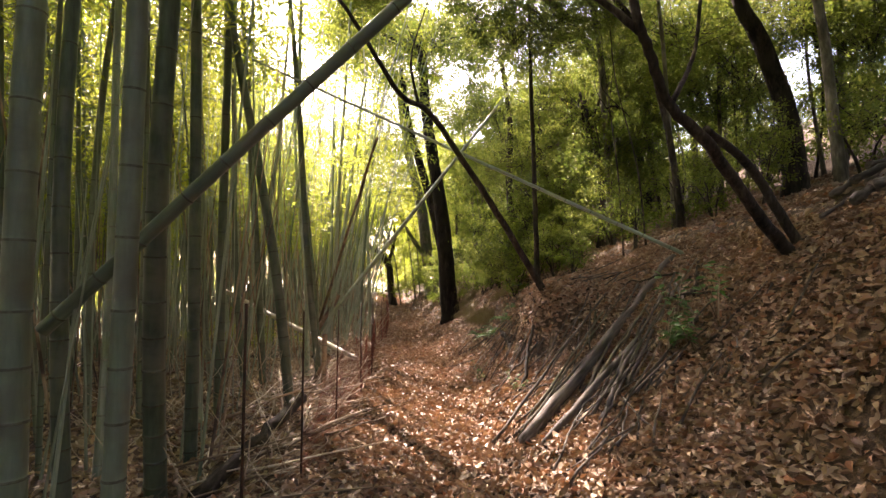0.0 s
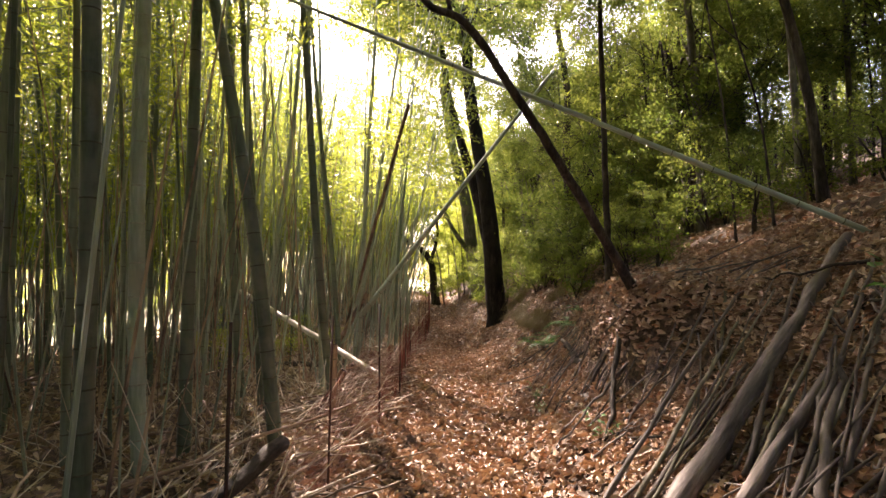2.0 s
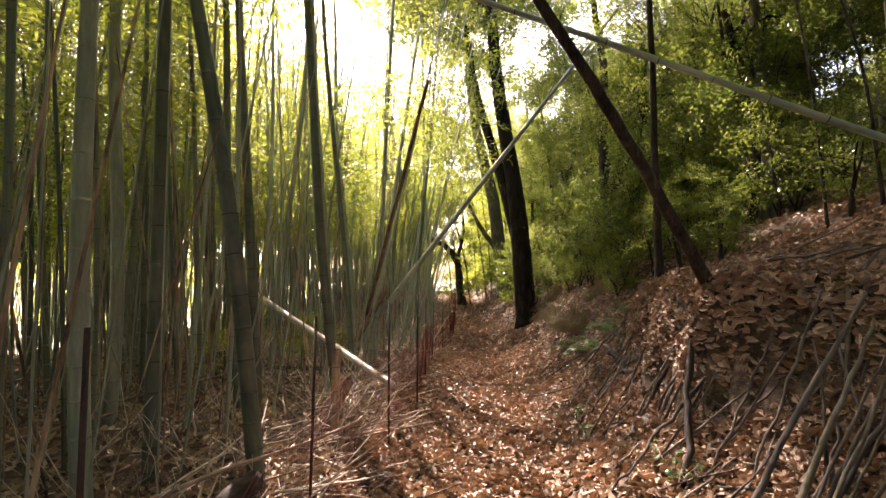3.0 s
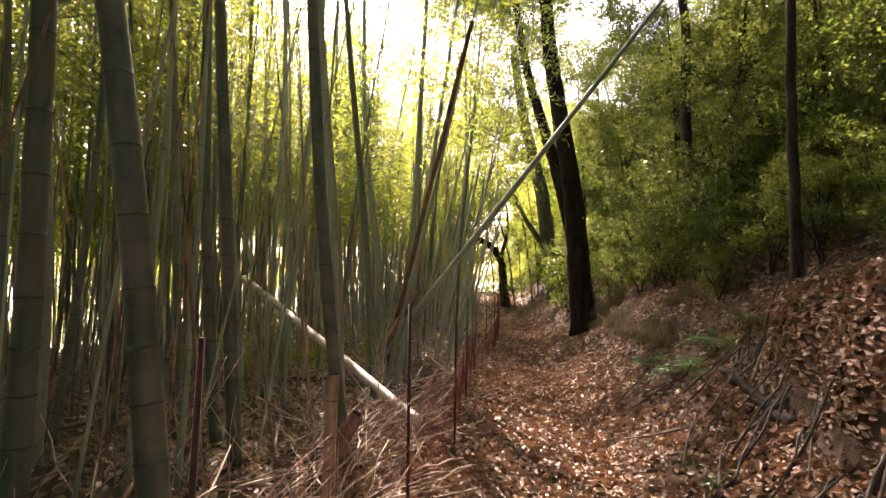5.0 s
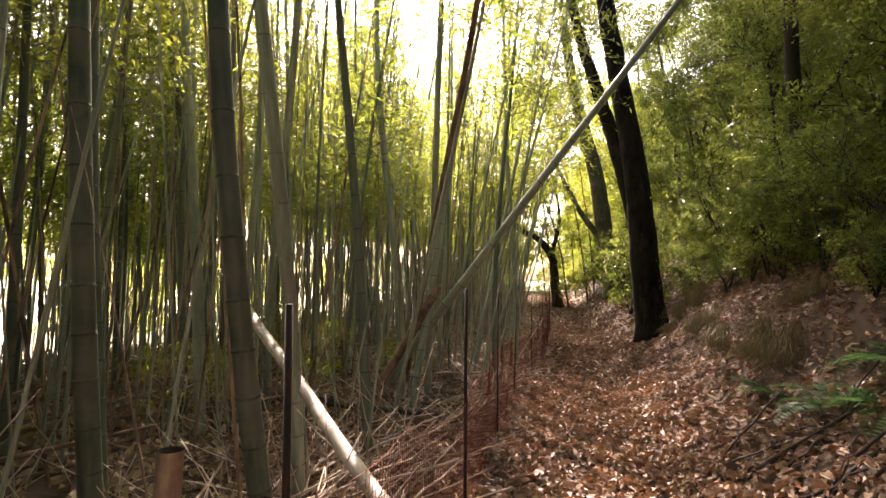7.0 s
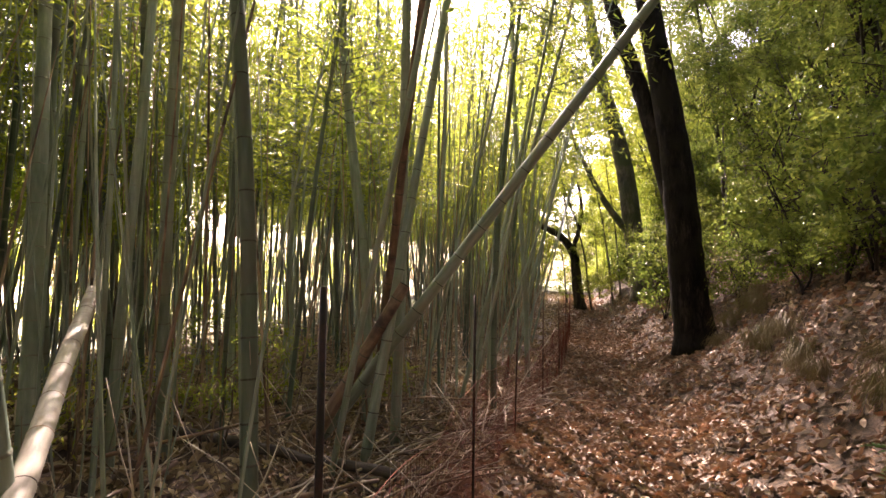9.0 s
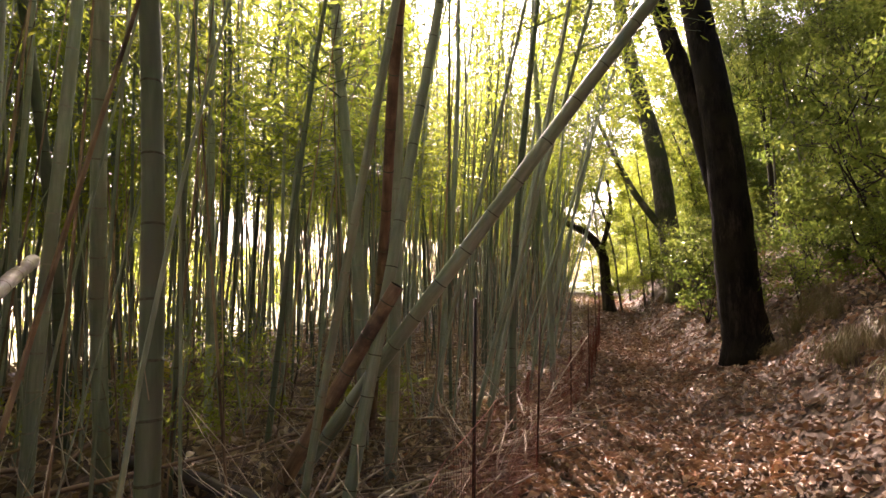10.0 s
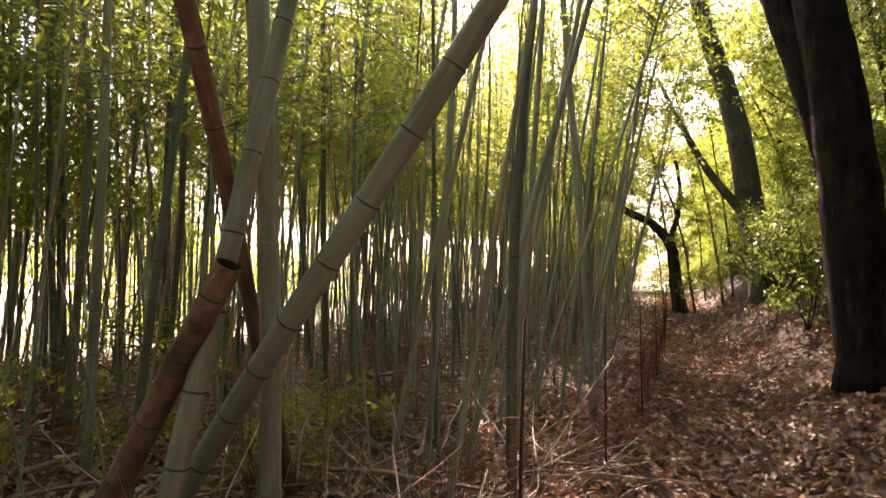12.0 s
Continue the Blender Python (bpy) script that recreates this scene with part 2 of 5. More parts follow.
def spread(lo, fine_lo, fine_hi, hi, step):
    mid = list(np.arange(fine_lo, fine_hi, step))
    out, s, p = [], step, fine_hi
    while p < hi:
        out.append(p)
        s *= 1.35
        p += s
    left, s, p = [], step, fine_lo
    while p > lo:
        s *= 1.35
        p -= s
        left.append(p)
    return np.array(left[::-1] + mid + out + [hi + 500])


gx, gy = spread(-1500, -4.5, 5.5, 1500, 0.13), spread(-1500, 0.5, 24, 1500, 0.16)
GX, GY = np.meshgrid(gx, gy)
GZ = ground_z(GX, GY)
nx, ny = len(gx), len(gy)
gv = np.stack([GX.ravel(), GY.ravel(), GZ.ravel()], 1)
ii = (np.arange(ny - 1)[:, None] * nx + np.arange(nx - 1)[None, :]).ravel()
gme = bpy.data.meshes.new("ground")
gme.from_pydata(gv.tolist(), [], np.stack([ii, ii + 1, ii + nx + 1, ii + nx], 1).tolist())
gme.materials.append(M_SOIL)
gme.materials.append(M_FIELD)
gme.polygons.foreach_set("material_index", ((GX[:-1, :-1] - path_x(GY[:-1, :-1]) < -11.0) | (GY[:-1, :-1] > 45)).astype(int).ravel().tolist())
gme.polygons.foreach_set("use_smooth", [True] * len(ii))
ground = tagged(new("ground", gme), "brown leaf-strewn forest soil of a path cut across a hillside", "ground", kind="structure")

# ---- bamboo ----
CULM_H = 11.0


def culm_shape(sides, bend, seed, low=0.0, dark=False, height=CULM_H, radius=0.05, taper=0.75, open_top=False):
    r = random.Random(seed)
    s = Shape()
    pts, rad, mats = [], [], []
    z, i = 0.0, 0

    def at(h):
        return Vector((bend * 2.4 * (h / CULM_H) ** 2.4, 0.05 * math.sin(h * 0.9 + seed), h))

    def rr(h):
        return radius * (1 - taper * (h / CULM_H) ** 1.3)
    pts.append(at(0)), rad.append(radius * 1.05)
    while z < height - 0.5:
        z += (0.17 + 0.2 * min(1, z / 2.5)) * r.uniform(0.9, 1.1)
        k = rr(z)
        if sides >= 8:
            rows = [(-0.02, 1.0, 0), (-0.005, 1.05, 0), (0.0, 1.06, 1), (0.006, 0.99, 1), (0.02, 1.0, 0)]
        else:
            rows = [(-0.012, 1.0, 0), (0.012, 1.03, 1)]
        for dz, f, m in rows:
            pts.append(at(z + dz)), rad.append(k * f), mats.append(m)
    pts.append(at(height)), rad.append(rr(height) if open_top else max(0.004, rr(height) * 0.5)), mats.append(0)
    s.tube(pts, rad, sides, 0, not open_top, mats)
    if open_top:
        # hollow mouth: the wall turned inwards
        top, k = pts[-1], rad[-1]
        s.tube([top, top - Vector((0, 0, 0.004)), top - Vector((0, 0, 0.18))], [k, k * 0.8, k * 0.76], sides, 2, False)
        s.f.append(tuple(len(s.v) - sides + j for j in range(sides)))
        s.m.append(2)
    return s


def bamboo_crown(seed, bend, first, nodes, per_node, leaves, length, width, top=CULM_H):
    """Thin branches at the upper nodes, with hanging sprays of narrow leaves."""
    r = random.Random(seed)
    s = Shape()
    for i in range(nodes):
        h = first + (top - 0.2 - first) * ((i + r.random()) / nodes) ** 1.7
        at = Vector((bend * 2.4 * (h / CULM_H) ** 2.4, 0.05 * math.sin(h * 0.9), h))
        for _ in range(per_node):
            a = r.uniform(0, 6.283)
            reach = r.uniform(0.5, 1.35) * (1.15 - 0.45 * (h - first) / (CULM_H - first))
            way = Vector((math.cos(a), math.sin(a), r.uniform(0.1, 0.7))).normalized()
            mid = at + way * reach * 0.55
            tip = at + way * reach - Vector((0, 0, 0.22 * reach))
            s.tube([at, mid, tip], [0.008, 0.005, 0.002], 3, 0, False)
            for _ in range(leaves):
                t = r.uniform(0.25, 1.05)
                p = at.lerp(mid, t / 0.55) if t < 0.55 else mid.lerp(tip, (t - 0.55) / 0.45)
                p = p + rvec(r) * 0.13
                along = way * 0.6 + rvec(r) * 0.8 - Vector((0, 0, 0.45))
                s.leaf_slot = 1
                s.leaf(p, along, rvec(r) + Vector((0, 0, 0.8)), length * r.uniform(0.7, 1.25), width * r.uniform(0.8, 1.2))
    return s


BENDS = [0.0, 0.25, 0.6, 1.0]
CULM_NEAR = [culm_shape(12, b, 3 + i).mesh("culm", [M_CULM, M_NODE_DARK]) for i, b in enumerate(BENDS)]
CULM_PALE = [culm_shape(12, b, 13 + i).mesh("culm", [M_CULM_PALE, M_NODE]) for i, b in enumerate(BENDS)]
CULM_FAR = [culm_shape(6, b, 23 + i).mesh("culm", [M_CULM, M_NODE]) for i, b in enumerate(BENDS)]
CROWN_HIGH = [bamboo_crown(40 + i, b, 4.8, 26, 2, 16, 0.14, 0.032).mesh("crown", [M_CULM, M_BLEAF], False) for i, b in enumerate(BENDS)]
CROWN_LOW = [bamboo_crown(50 + i, b, 3.6, 28, 2, 14, 0.14, 0.032).mesh("crown", [M_CULM, M_BLEAF], False) for i, b in enumerate(BENDS)]
CROWN_SHORT = [bamboo_crown(60 + i, b, 3.4, 18, 2, 15, 0.14, 0.032, 6.2).mesh("crown", [M_CULM, M_BLEAF], False) for i, b in enumerate(BENDS)]


def stand(base, up, turn=0.0, sx=1.0, sz=1.0):
    """A pose whose z axis runs along up."""
    q = Vector(up).normalized().to_track_quat("Z", "Y").to_matrix().to_4x4()
    return Matrix.Translation(base) @ q @ Matrix.Rotation(turn, 4, "Z") @ Matrix.Diagonal((sx, sx, sz, 1))


def bamboo(base, up, r, variant, culms, crowns, label, turn=0.0, tall=1.0):
    k = r / 0.05
    if not crowns:
        label = "bare grey-green bamboo culm with ringed nodes and no leaves"
    b = thing("bamboo", label, "bamboo", "bamboo grove beside the path", Matrix.Translation(base))
    c = part("culm", culms[variant], b)
    c.matrix_local = stand((0, 0, 0), up, turn, k, tall)
    if crowns:
        f = part("crown", crowns[variant], b, "yellow-green narrow leaves on thin branches")
        f.matrix_local = stand((0, 0, 0), up, turn, 0.9 + 0.15 * k, tall)
    return b


def on_ground(p, u):
    """Where the line through p along u meets the ground."""
    p, u = Vector(p), Vector(u)
    for _ in range(12):
        p = p - u * ((p.z - gz(p.x, p.y)) / u.z)
    return p


# places on the path and its edge; crowns are left off to let sun in
SUN_SPOTS = [Vector((x, y, gz(x, y))) for x, y in ((-0.4, 7.4), (0.25, 7.3), (-1.3, 6.8), (-1.35, 8.7), (-0.6, 11.4), (-0.95, 14.2), (-1.4, 16.6))]


def shades(base, up, low=3.4, high=11.5, reach=0.5):
    """Whether the leaves of a culm would stand in the sun's way to one of these places."""
    for p in SUN_SPOTS:
        for k in range(18):
            q = base + up * (low + (high - low) * k / 17)
            if (q - p).cross(SUN_FROM).length < reach and (q - p).dot(SUN_FROM) > 0:
                return True
    return False


def crown_for(base, up, full):
    """The whole crown, only its lower half, or none, to leave the sun a way."""
    if not shades(base, up):
        return full
    return None if shades(base, up, 3.2, 6.2) else CROWN_SHORT


# culms that stand out along the way: a low point, a high point, radius, dark nodes or pale ones
MARKED = [
    ((-2.02, 6.87, 0.0), (-2.82, 6.76, 5.28), 0.068, 1), ((-2.98, 6.99, 0.0), (-2.97, 6.96, 5.39), 0.066, 1),
    ((-2.11, 3.9, 0.04), (-1.9, 3.52, 3.46), 0.078, 1), ((-1.44, 2.31, 0.6), (-1.31, 2.14, 2.7), 0.05, 1),
    ((-2.86, 6.24, -0.4), (-3.13, 6.26, 5.0), 0.068, 0), ((-1.9, 2.35, 0.0), (-1.86, 2.3, 3.0), 0.066, 1), ((-2.5, 3.5, 0.0), (-2.56, 3.5, 3.0), 0.055, 1), ((-2.95, 4.5, 0.0), (-2.9, 4.5, 3.0), 0.036, 0),
    ((-2.34, 4.9, 0.0), (-2.36, 4.85, 3.0), 0.06, 1), ((-2.7, 11.3, 0), (-3.01, 11.39, 2.95), 0.05, 1),
    ((-3.71, 14.32, 0.48), (-4.07, 14.41, 4.73), 0.068, 0), ((-3.08, 8.93, 0), (-3.33, 8.85, 3.79), 0.06, 1),
    ((-2.22, 9.13, 0.5), (-2.48, 8.92, 3.74), 0.06, 1), ((-2.65, 10.07, 0), (-2.59, 9.49, 3.3), 0.052, 0),
    ((-4.62, 8.41, -0.5), (-4.35, 8.09, 3.49), 0.075, 0), ((-4.61, 11.27, -0.33), (-5.27, 11.65, 3.51), 0.062, 0),
    ((-3.55, 9.35, -0.3), (-3.78, 9.3, 3.35), 0.058, 1), ((-2.97, 13.74, 0.0), (-2.8, 13.48, 2.39), 0.055, 0), ((-2.6, 18.34, 0.38), (-2.61, 17.56, 4.3), 0.05, 0),
    ((-6.21, 12.96, 0.49), (-6.56, 12.68, 4.29), 0.06, 1), ((-4.71, 12.54, -0.8), (-4.01, 11.82, 3.36), 0.055, 0),
]
taken = []
for low, high, r, dark in MARKED:
    u = (Vector(high) - Vector(low)).normalized()
    base = on_ground(low, u)
    taken.append((base.x, base.y))
    bamboo(base - u * 0.06, u, r, 0, CULM_NEAR if dark else CULM_PALE, crown_for(base, u, CROWN_HIGH),
           "thick grey-green bamboo culm with dark nodes on the slope" if dark else "thick green bamboo culm with pale rings on the slope", rng.uniform(0, 6), 1.05)

# slender culms fanning out over the path further on
FAN = [((-2.81, 16.83, 1.0), (-1.55, 16.93, 7.76), 0.035), ((-2.39, 12.35, 1.87), (-1.54, 12.0, 5.35), 0.028)]
for i in range(16):
    y = 14.6 + 0.7 * i
    x = float(path_x(y)) - rng.uniform(1.25, 2.2)
    FAN.append(((x, y, 0.0), (x + rng.uniform(0.5, 1.9), y + rng.uniform(-0.5, 0.3), 6.0), rng.choice((0.02, 0.026, 0.032))))
for low, high, r in FAN:
    u = (Vector(high) - Vector(low)).normalized()
    base = on_ground(low, u)
    taken.append((base.x, base.y))
    bamboo(base - u * 0.05, u, r, rng.choice((0, 1)), CULM_PALE, crown_for(base, u, CROWN_HIGH), "slender pale bamboo leaning out over the path", 0.0, 0.95)

# the grove beside the path
grove, tries = 0, 0
while grove < 262 and tries < 30000:
    tries += 1
    y = rng.uniform(-4, 27)
    d = -1.25 - 7.2 * rng.random() ** 0.9
    x = float(path_x(y)) + d
    gap = 0.4
    if math.hypot(x + 0.4, y - 0.3) < 1.9 or (y < 1.5 and d > -2.5) or any(abs(x - a) < gap and abs(y - c) < gap for a, c in taken):
        continue
    # keep the open sides of the marked culms clear
    if y < 15.5 and d > -2.6 and rng.random() < 0.8 or y < 14 and d > -2.0:
        continue
    taken.append((x, y))
    grove += 1
    near = d > -5.5 and y < 19
    lean = Vector((rng.gauss(0.0, 0.05) + (0.05 if d > -4 and y > 15 else 0), rng.gauss(0, 0.05), 1)).normalized()
    r = rng.choice([0.016, 0.02, 0.024, 0.03, 0.036, 0.044])
    bamboo((x, y, gz(x, y) - 0.05), lean, r, rng.choice([0, 1, 1, 2, 3] if d < -4.5 else [1, 2, 2, 3]), rng.choice((CULM_NEAR, CULM_PALE)) if near else CULM_FAR,
           crown_for(Vector((x, y, gz(x, y))), lean, CROWN_LOW if d < -4.0 else CROWN_HIGH),
           "slender green bamboo with narrow leaves" if r < 0.036 else "tall green bamboo with leafy crown", rng.uniform(0, 6.28) if d < -4.5 else rng.gauss(0, 0.5), rng.uniform(0.85, 1.2))


def mesh_arrays(shape):
    return np.array([tuple(p) for p in shape.v]), [tuple(f) for f in shape.f], list(shape.m)


def joined(name, shapes, poses, mats):
    """Many plants in one mesh: shapes picked in turn, set at the poses."""
    vs, fs, ms, base = [], [], [], 0
    data = [mesh_arrays(s) for s in shapes]
    for i, m in enumerate(poses):
        v, f, mi = data[i % len(data)]
        a = np.array(m)
        vs.append(v @ a[:3, :3].T + a[:3, 3])
        fs += [tuple(k + base for k in face) for face in f]
        ms += mi
        base += len(v)
    me = bpy.data.meshes.new(name)
    me.from_pydata(np.concatenate(vs).tolist(), [], fs)
    for m in mats:
        me.materials.append(m)
    me.polygons.foreach_set("material_index", ms)
    me.update()
    return new(name, me)


def plain_culm(bend):
    s = Shape()
    hs = [0, 2, 4, 6, 8, 9.6, 11]
    s.tube([(bend * 2.4 * (h / CULM_H) ** 2.4, 0, h) for h in hs], [0.045 * (1 - 0.8 * (h / 11) ** 1.3) for h in hs], 5, 0, False)
    return s


THICKET = []
for i, k in enumerate(BENDS * 2):
    s = bamboo_crown(90 + i, k, 3.5 if i < 4 else 2.2, 32, 2, 13, 0.18, 0.045)
    c = plain_culm(k)
    base = len(s.v)
    s.v += c.v
    s.f += [tuple(q + base for q in f) for f in c.f]
    s.m += c.m
    THICKET.append(s)


def open_end(x, y):
    """The open strip beyond the path end, where the bright field shows."""
    return y > 34 and abs(x + 4.1 + 0.135 * (y - 33)) < 1.3


poses, low_poses = [], []
for i in range(760):
    if i < 600:
        y, d = rng.uniform(-8, 42), -7.0 - 5.5 * rng.random()
    else:
        y, d = rng.uniform(26, 62), -1.6 - 14 * rng.random()
    x = float(path_x(y)) + d
    if open_end(x, y):
        continue
    # the grove thins out where the light of the open field shows through
    side = math.atan2(-(x + 0.5), y - 9)
    if 0.42 < side < 0.85 and rng.random() < 0.4:
        continue
    (poses if 0.3 < side < 0.85 else low_poses).append(stand((x, y, gz(x, y) - 0.05), (rng.gauss(0, 0.06), rng.gauss(0, 0.06), 1), rng.uniform(0, 6.28), rng.uniform(0.5, 1.0), rng.uniform(0.9, 1.25)))
# leaf sprays added out of view behind the start, to cut light from there
behind = []
for i in range(150):
    y, x = (rng.uniform(-13, -5), rng.uniform(-12, 5)) if i < 70 else (rng.uniform(-6, 0.5), rng.uniform(-14, -4.5))
    behind.append(stand((x, y, gz(x, y) - 0.05), (rng.gauss(0, 0.06), rng.gauss(0, 0.06), 1), rng.uniform(0, 6.28), rng.uniform(0.8, 1.3), rng.uniform(0.8, 1.15)))
tall = []
for i in range(36):
    y, d = rng.uniform(28, 42), -1.7 - 8.0 * rng.random()
    x = float(path_x(y)) + d
    tall.append(stand((x, y, gz(x, y) - 0.05), (rng.gauss(0.06, 0.06), rng.gauss(0, 0.05), 1), rng.gauss(0, 0.6), rng.uniform(0.8, 1.1), rng.uniform(1.15, 1.45)))
for i in range(70):
    y, d = rng.uniform(17, 27), -2.6 - 6.5 * rng.random()
    x = float(path_x(y)) + d
    base, up = Vector((x, y, gz(x, y) - 0.05)), Vector((rng.gauss(0.03, 0.05), rng.gauss(0, 0.05), 1)).normalized()
    if len(tall) < 66 and not shades(base, up, 4.5, 14.5, 0.7):
        tall.append(stand(base, up, rng.gauss(0, 0.6), rng.uniform(0.6, 0.9), rng.uniform(1.15, 1.35)))
tagged(joined("tall_bamboo", THICKET[:4], tall, [M_CULM, M_BLEAF]), "tall sunlit bamboo arching over the far path", "bamboo", kind="stuff")
tagged(joined("leafy_thicket", THICKET[4:], low_poses, [M_CULM, M_BLEAF]), "dense leafy bamboo closing the grove down to the ground", "bamboo", kind="stuff")
BEHIND = [bamboo_crown(110 + i, k, 1.4, 34, 2, 14, 0.2, 0.05) for i, k in enumerate(BENDS)]
tagged(joined("leafy_thicket", BEHIND, behind, [M_CULM, M_BLEAF]), "unseen leafy bamboo added behind the start, cutting the light from there", "bamboo", kind="stuff")
tagged(joined("bamboo_thicket", THICKET[:4], poses, [M_CULM, M_BLEAF]), "dense far bamboo grove of green culms and leaves", "bamboo", kind="stuff")

# young and dead thin canes between the culms
canes = []
for i in range(1750):
    y = rng.uniform(1, 34)
    dd = -1.7 - 11 * rng.random() ** 1.1
    if y < 15 and dd > -3.0 and rng.random() < 0.6:
        continue
    x = float(path_x(y)) + dd
    if 0.42 < math.atan2(-(x + 0.5), y - 9) < 0.8 and rng.random() < 0.4:
        continue
    if any(abs(x - a) < 0.06 and abs(y - c) < 0.12 for a, c in taken):
        continue
    canes.append(stand((x, y, gz(x, y) - 0.05), (rng.gauss(0, 0.1), rng.gauss(0, 0.1), 1), rng.uniform(0, 6), rng.uniform(0.12, 0.34), rng.uniform(0.2, 0.8)))
tagged(joined("thin_canes", [plain_culm(0.0), plain_culm(0.3)], canes[::2], [M_DEAD]), "thin dry brown bamboo canes between the culms", "bamboo", kind="stuff")
tagged(joined("young_canes", [plain_culm(0.1), plain_culm(0.5)], canes[1::2], [M_CULM_PALE]), "thin young green bamboo canes between the culms", "bamboo", kind="stuff")


def pole(name, label, a, b, ra, rb, mats, sides=14, nodes=True, category="bamboo pole", open_top=False, sag=0.0, step=0.33):
    """A single culm lying or leaning from a to b, with rings at its nodes."""
    a, b = Vector(a), Vector(b)
    span = (b - a).length
    s, pts, rad, rings = Shape(), [Vector((0, 0, 0))], [ra], []
    z = 0.12
    while z < span - 0.05:
        k = ra + (rb - ra) * z / span
        for dz, f in ((-0.02, 1.0), (-0.004, 1.045), (0.007, 0.995), (0.018, 1.0)):
            pts.append(Vector((0, 0, z + dz))), rad.append(k * f)
        rings.append((z, k))
        z += step * rng.uniform(0.88, 1.12)
    pts.append(Vector((0, 0, span))), rad.append(rb)

    def bow(q):
        return Vector((q.x + sag * math.sin(math.pi * q.z / span) + 0.006 * math.sin(q.z * 3), q.y, q.z))
    pts = [bow(q) for q in pts]
    s.tube(pts, rad, sides, 0, not open_top)
    if open_top:
        top = pts[-1]
        s.tube([top, top - Vector((0, 0, 0.004)), top - Vector((0, 0, 0.2))], [rb, rb * 0.8, rb * 0.76], sides, 1, False)
        s.f.append(tuple(len(s.v) - sides + j for j in range(sides)))
        s.m.append(1)
    ob = thing(name, label, category, "", stand(a, b - a))
    part("culm", s.mesh("culm", [mats[0], mats[2] if len(mats) > 2 else mats[0]]), ob)
    for z, k in rings:
        g = Shape()
        g.tube([bow(Vector((0, 0, z + o))) for o in (-0.004, -0.001, 0.003, 0.006)], [k * 1.03, k * 1.07, k * 1.07, k * 1.0], sides, 0, False)
        part("node", g.mesh("node", [mats[1]]), ob)
    return ob


def beyond(a, b, t):
    return Vector(a).lerp(Vector(b), t)


G3 = [M_CULM_PALE, M_NODE_DARK, M_DARK_HOLE]
S3 = [M_CULM, M_NODE_DARK, M_DARK_HOLE]
D3 = [M_DEAD, M_NODE_DARK, M_DARK_HOLE]
B3 = [M_BLEACHED, M_DEAD, M_DARK_HOLE]
u = Vector((3.92, 0.29, 5.06)).normalized()
foot = on_ground((-3.19, 13.58, 0.23), u)
pole("leaning_bamboo", "long grey-green bamboo culm leaning across the path", foot, foot + u * 9.5, 0.066, 0.03, G3)
u = Vector((0.53, 0.12, 0.92)).normalized()
foot = on_ground((-3.18, 13.15, 0.22), u)
pole("cut_bamboo", "brown dead bamboo culm cut open at its top", foot, Vector((-2.66, 13.27, 1.14)), 0.062, 0.055, D3, open_top=True)
pole("fallen_bamboo", "bleached broken bamboo pole propped across the brush", (-1.5, 9.17, 0.13), (-5.2, 12.2, 1.3), 0.042, 0.05, B3)
u = Vector((0.3, -0.44, 0.69)).normalized()
foot = on_ground((-2.9, 13.45, 1.38), u)
pole("dead_bamboo", "reddish-brown dead bamboo leaning out of the grove", foot, foot + u * 6.5, 0.045, 0.03, D3)
u = Vector((0.12, 0.2, 1.22)).normalized()
foot = on_ground((-2.78, 13.34, 1.16), u)
pole("leaning_bamboo", "green bamboo culm leaning beside the cut one", foot, foot + u * 8, 0.05, 0.03, G3)
u = Vector((1.56, 0.05, 1.51)).normalized()
pole("leaning_bamboo", "dark bamboo pole leaning low over the path", (-2.25, 2.93, 1.22), Vector((-2.18, 2.93, 1.3)) + u * 6.0, 0.042, 0.036, S3)
pole("leaning_pole", "thin pale bamboo pole lying over a tree onto the bank", (3.2, 6.36, 1.72), (-4.2, 7.1, 5.3), 0.025, 0.013, [M_CULM_PALE, M_NODE_DARK], 10)
pole("bamboo_stump", "brown cut bamboo stump with an open top", (-1.86, 8.2, gz(-1.86, 8.2) - 0.05), (-1.86, 8.23, 0.66), 0.045, 0.042, D3, open_top=True, category="stump", step=0.22)
pole("bamboo_stump", "short brown cut bamboo stump leaning out", (-2.25, 8.75, gz(-2.25, 8.75) - 0.05), (-1.9, 8.8, 0.25), 0.06, 0.055, D3, open_top=True, category="stump", step=0.22)


def sticks(n, seed, place, lengths, radii, mat, name, lift=0.02, sides=5):
    """Shared stick meshes laid out by place(rng), which gives a place and a direction."""
    r = random.Random(seed)
    meshes = []
    for i in range(8):
        s = Shape()
        k = r.uniform(*radii)
        w = [r.uniform(-0.016, 0.016) for _ in range(4)]
        s.tube([(w[j % 4], w[(j + 1) % 4], j / 4) for j in range(5)], [k * (1 - 0.12 * j) for j in range(5)], sides)
        meshes.append(s.mesh(name, [mat]))
    out = []
    for _ in range(n):
        p, u = place(r)
        length = r.uniform(*lengths)
        out.append((r.choice(meshes), stand(p, u, r.uniform(0, 6), 1, length)))
    return out


# ---- trees of the hillside ----
def limb(s, pts, r0, r1, sides=9, n=5, wob=0.03, flare=0.0):
    p = spline(pts, n)
    k = len(p) - 1
    for i in range(1, k):
        p[i] = p[i] + rvec() * wob
    s.tube(p, [(r0 + (r1 - r0) * i / k) * (1 + flare * math.exp(-i * 0.8)) for i in range(k + 1)], sides)


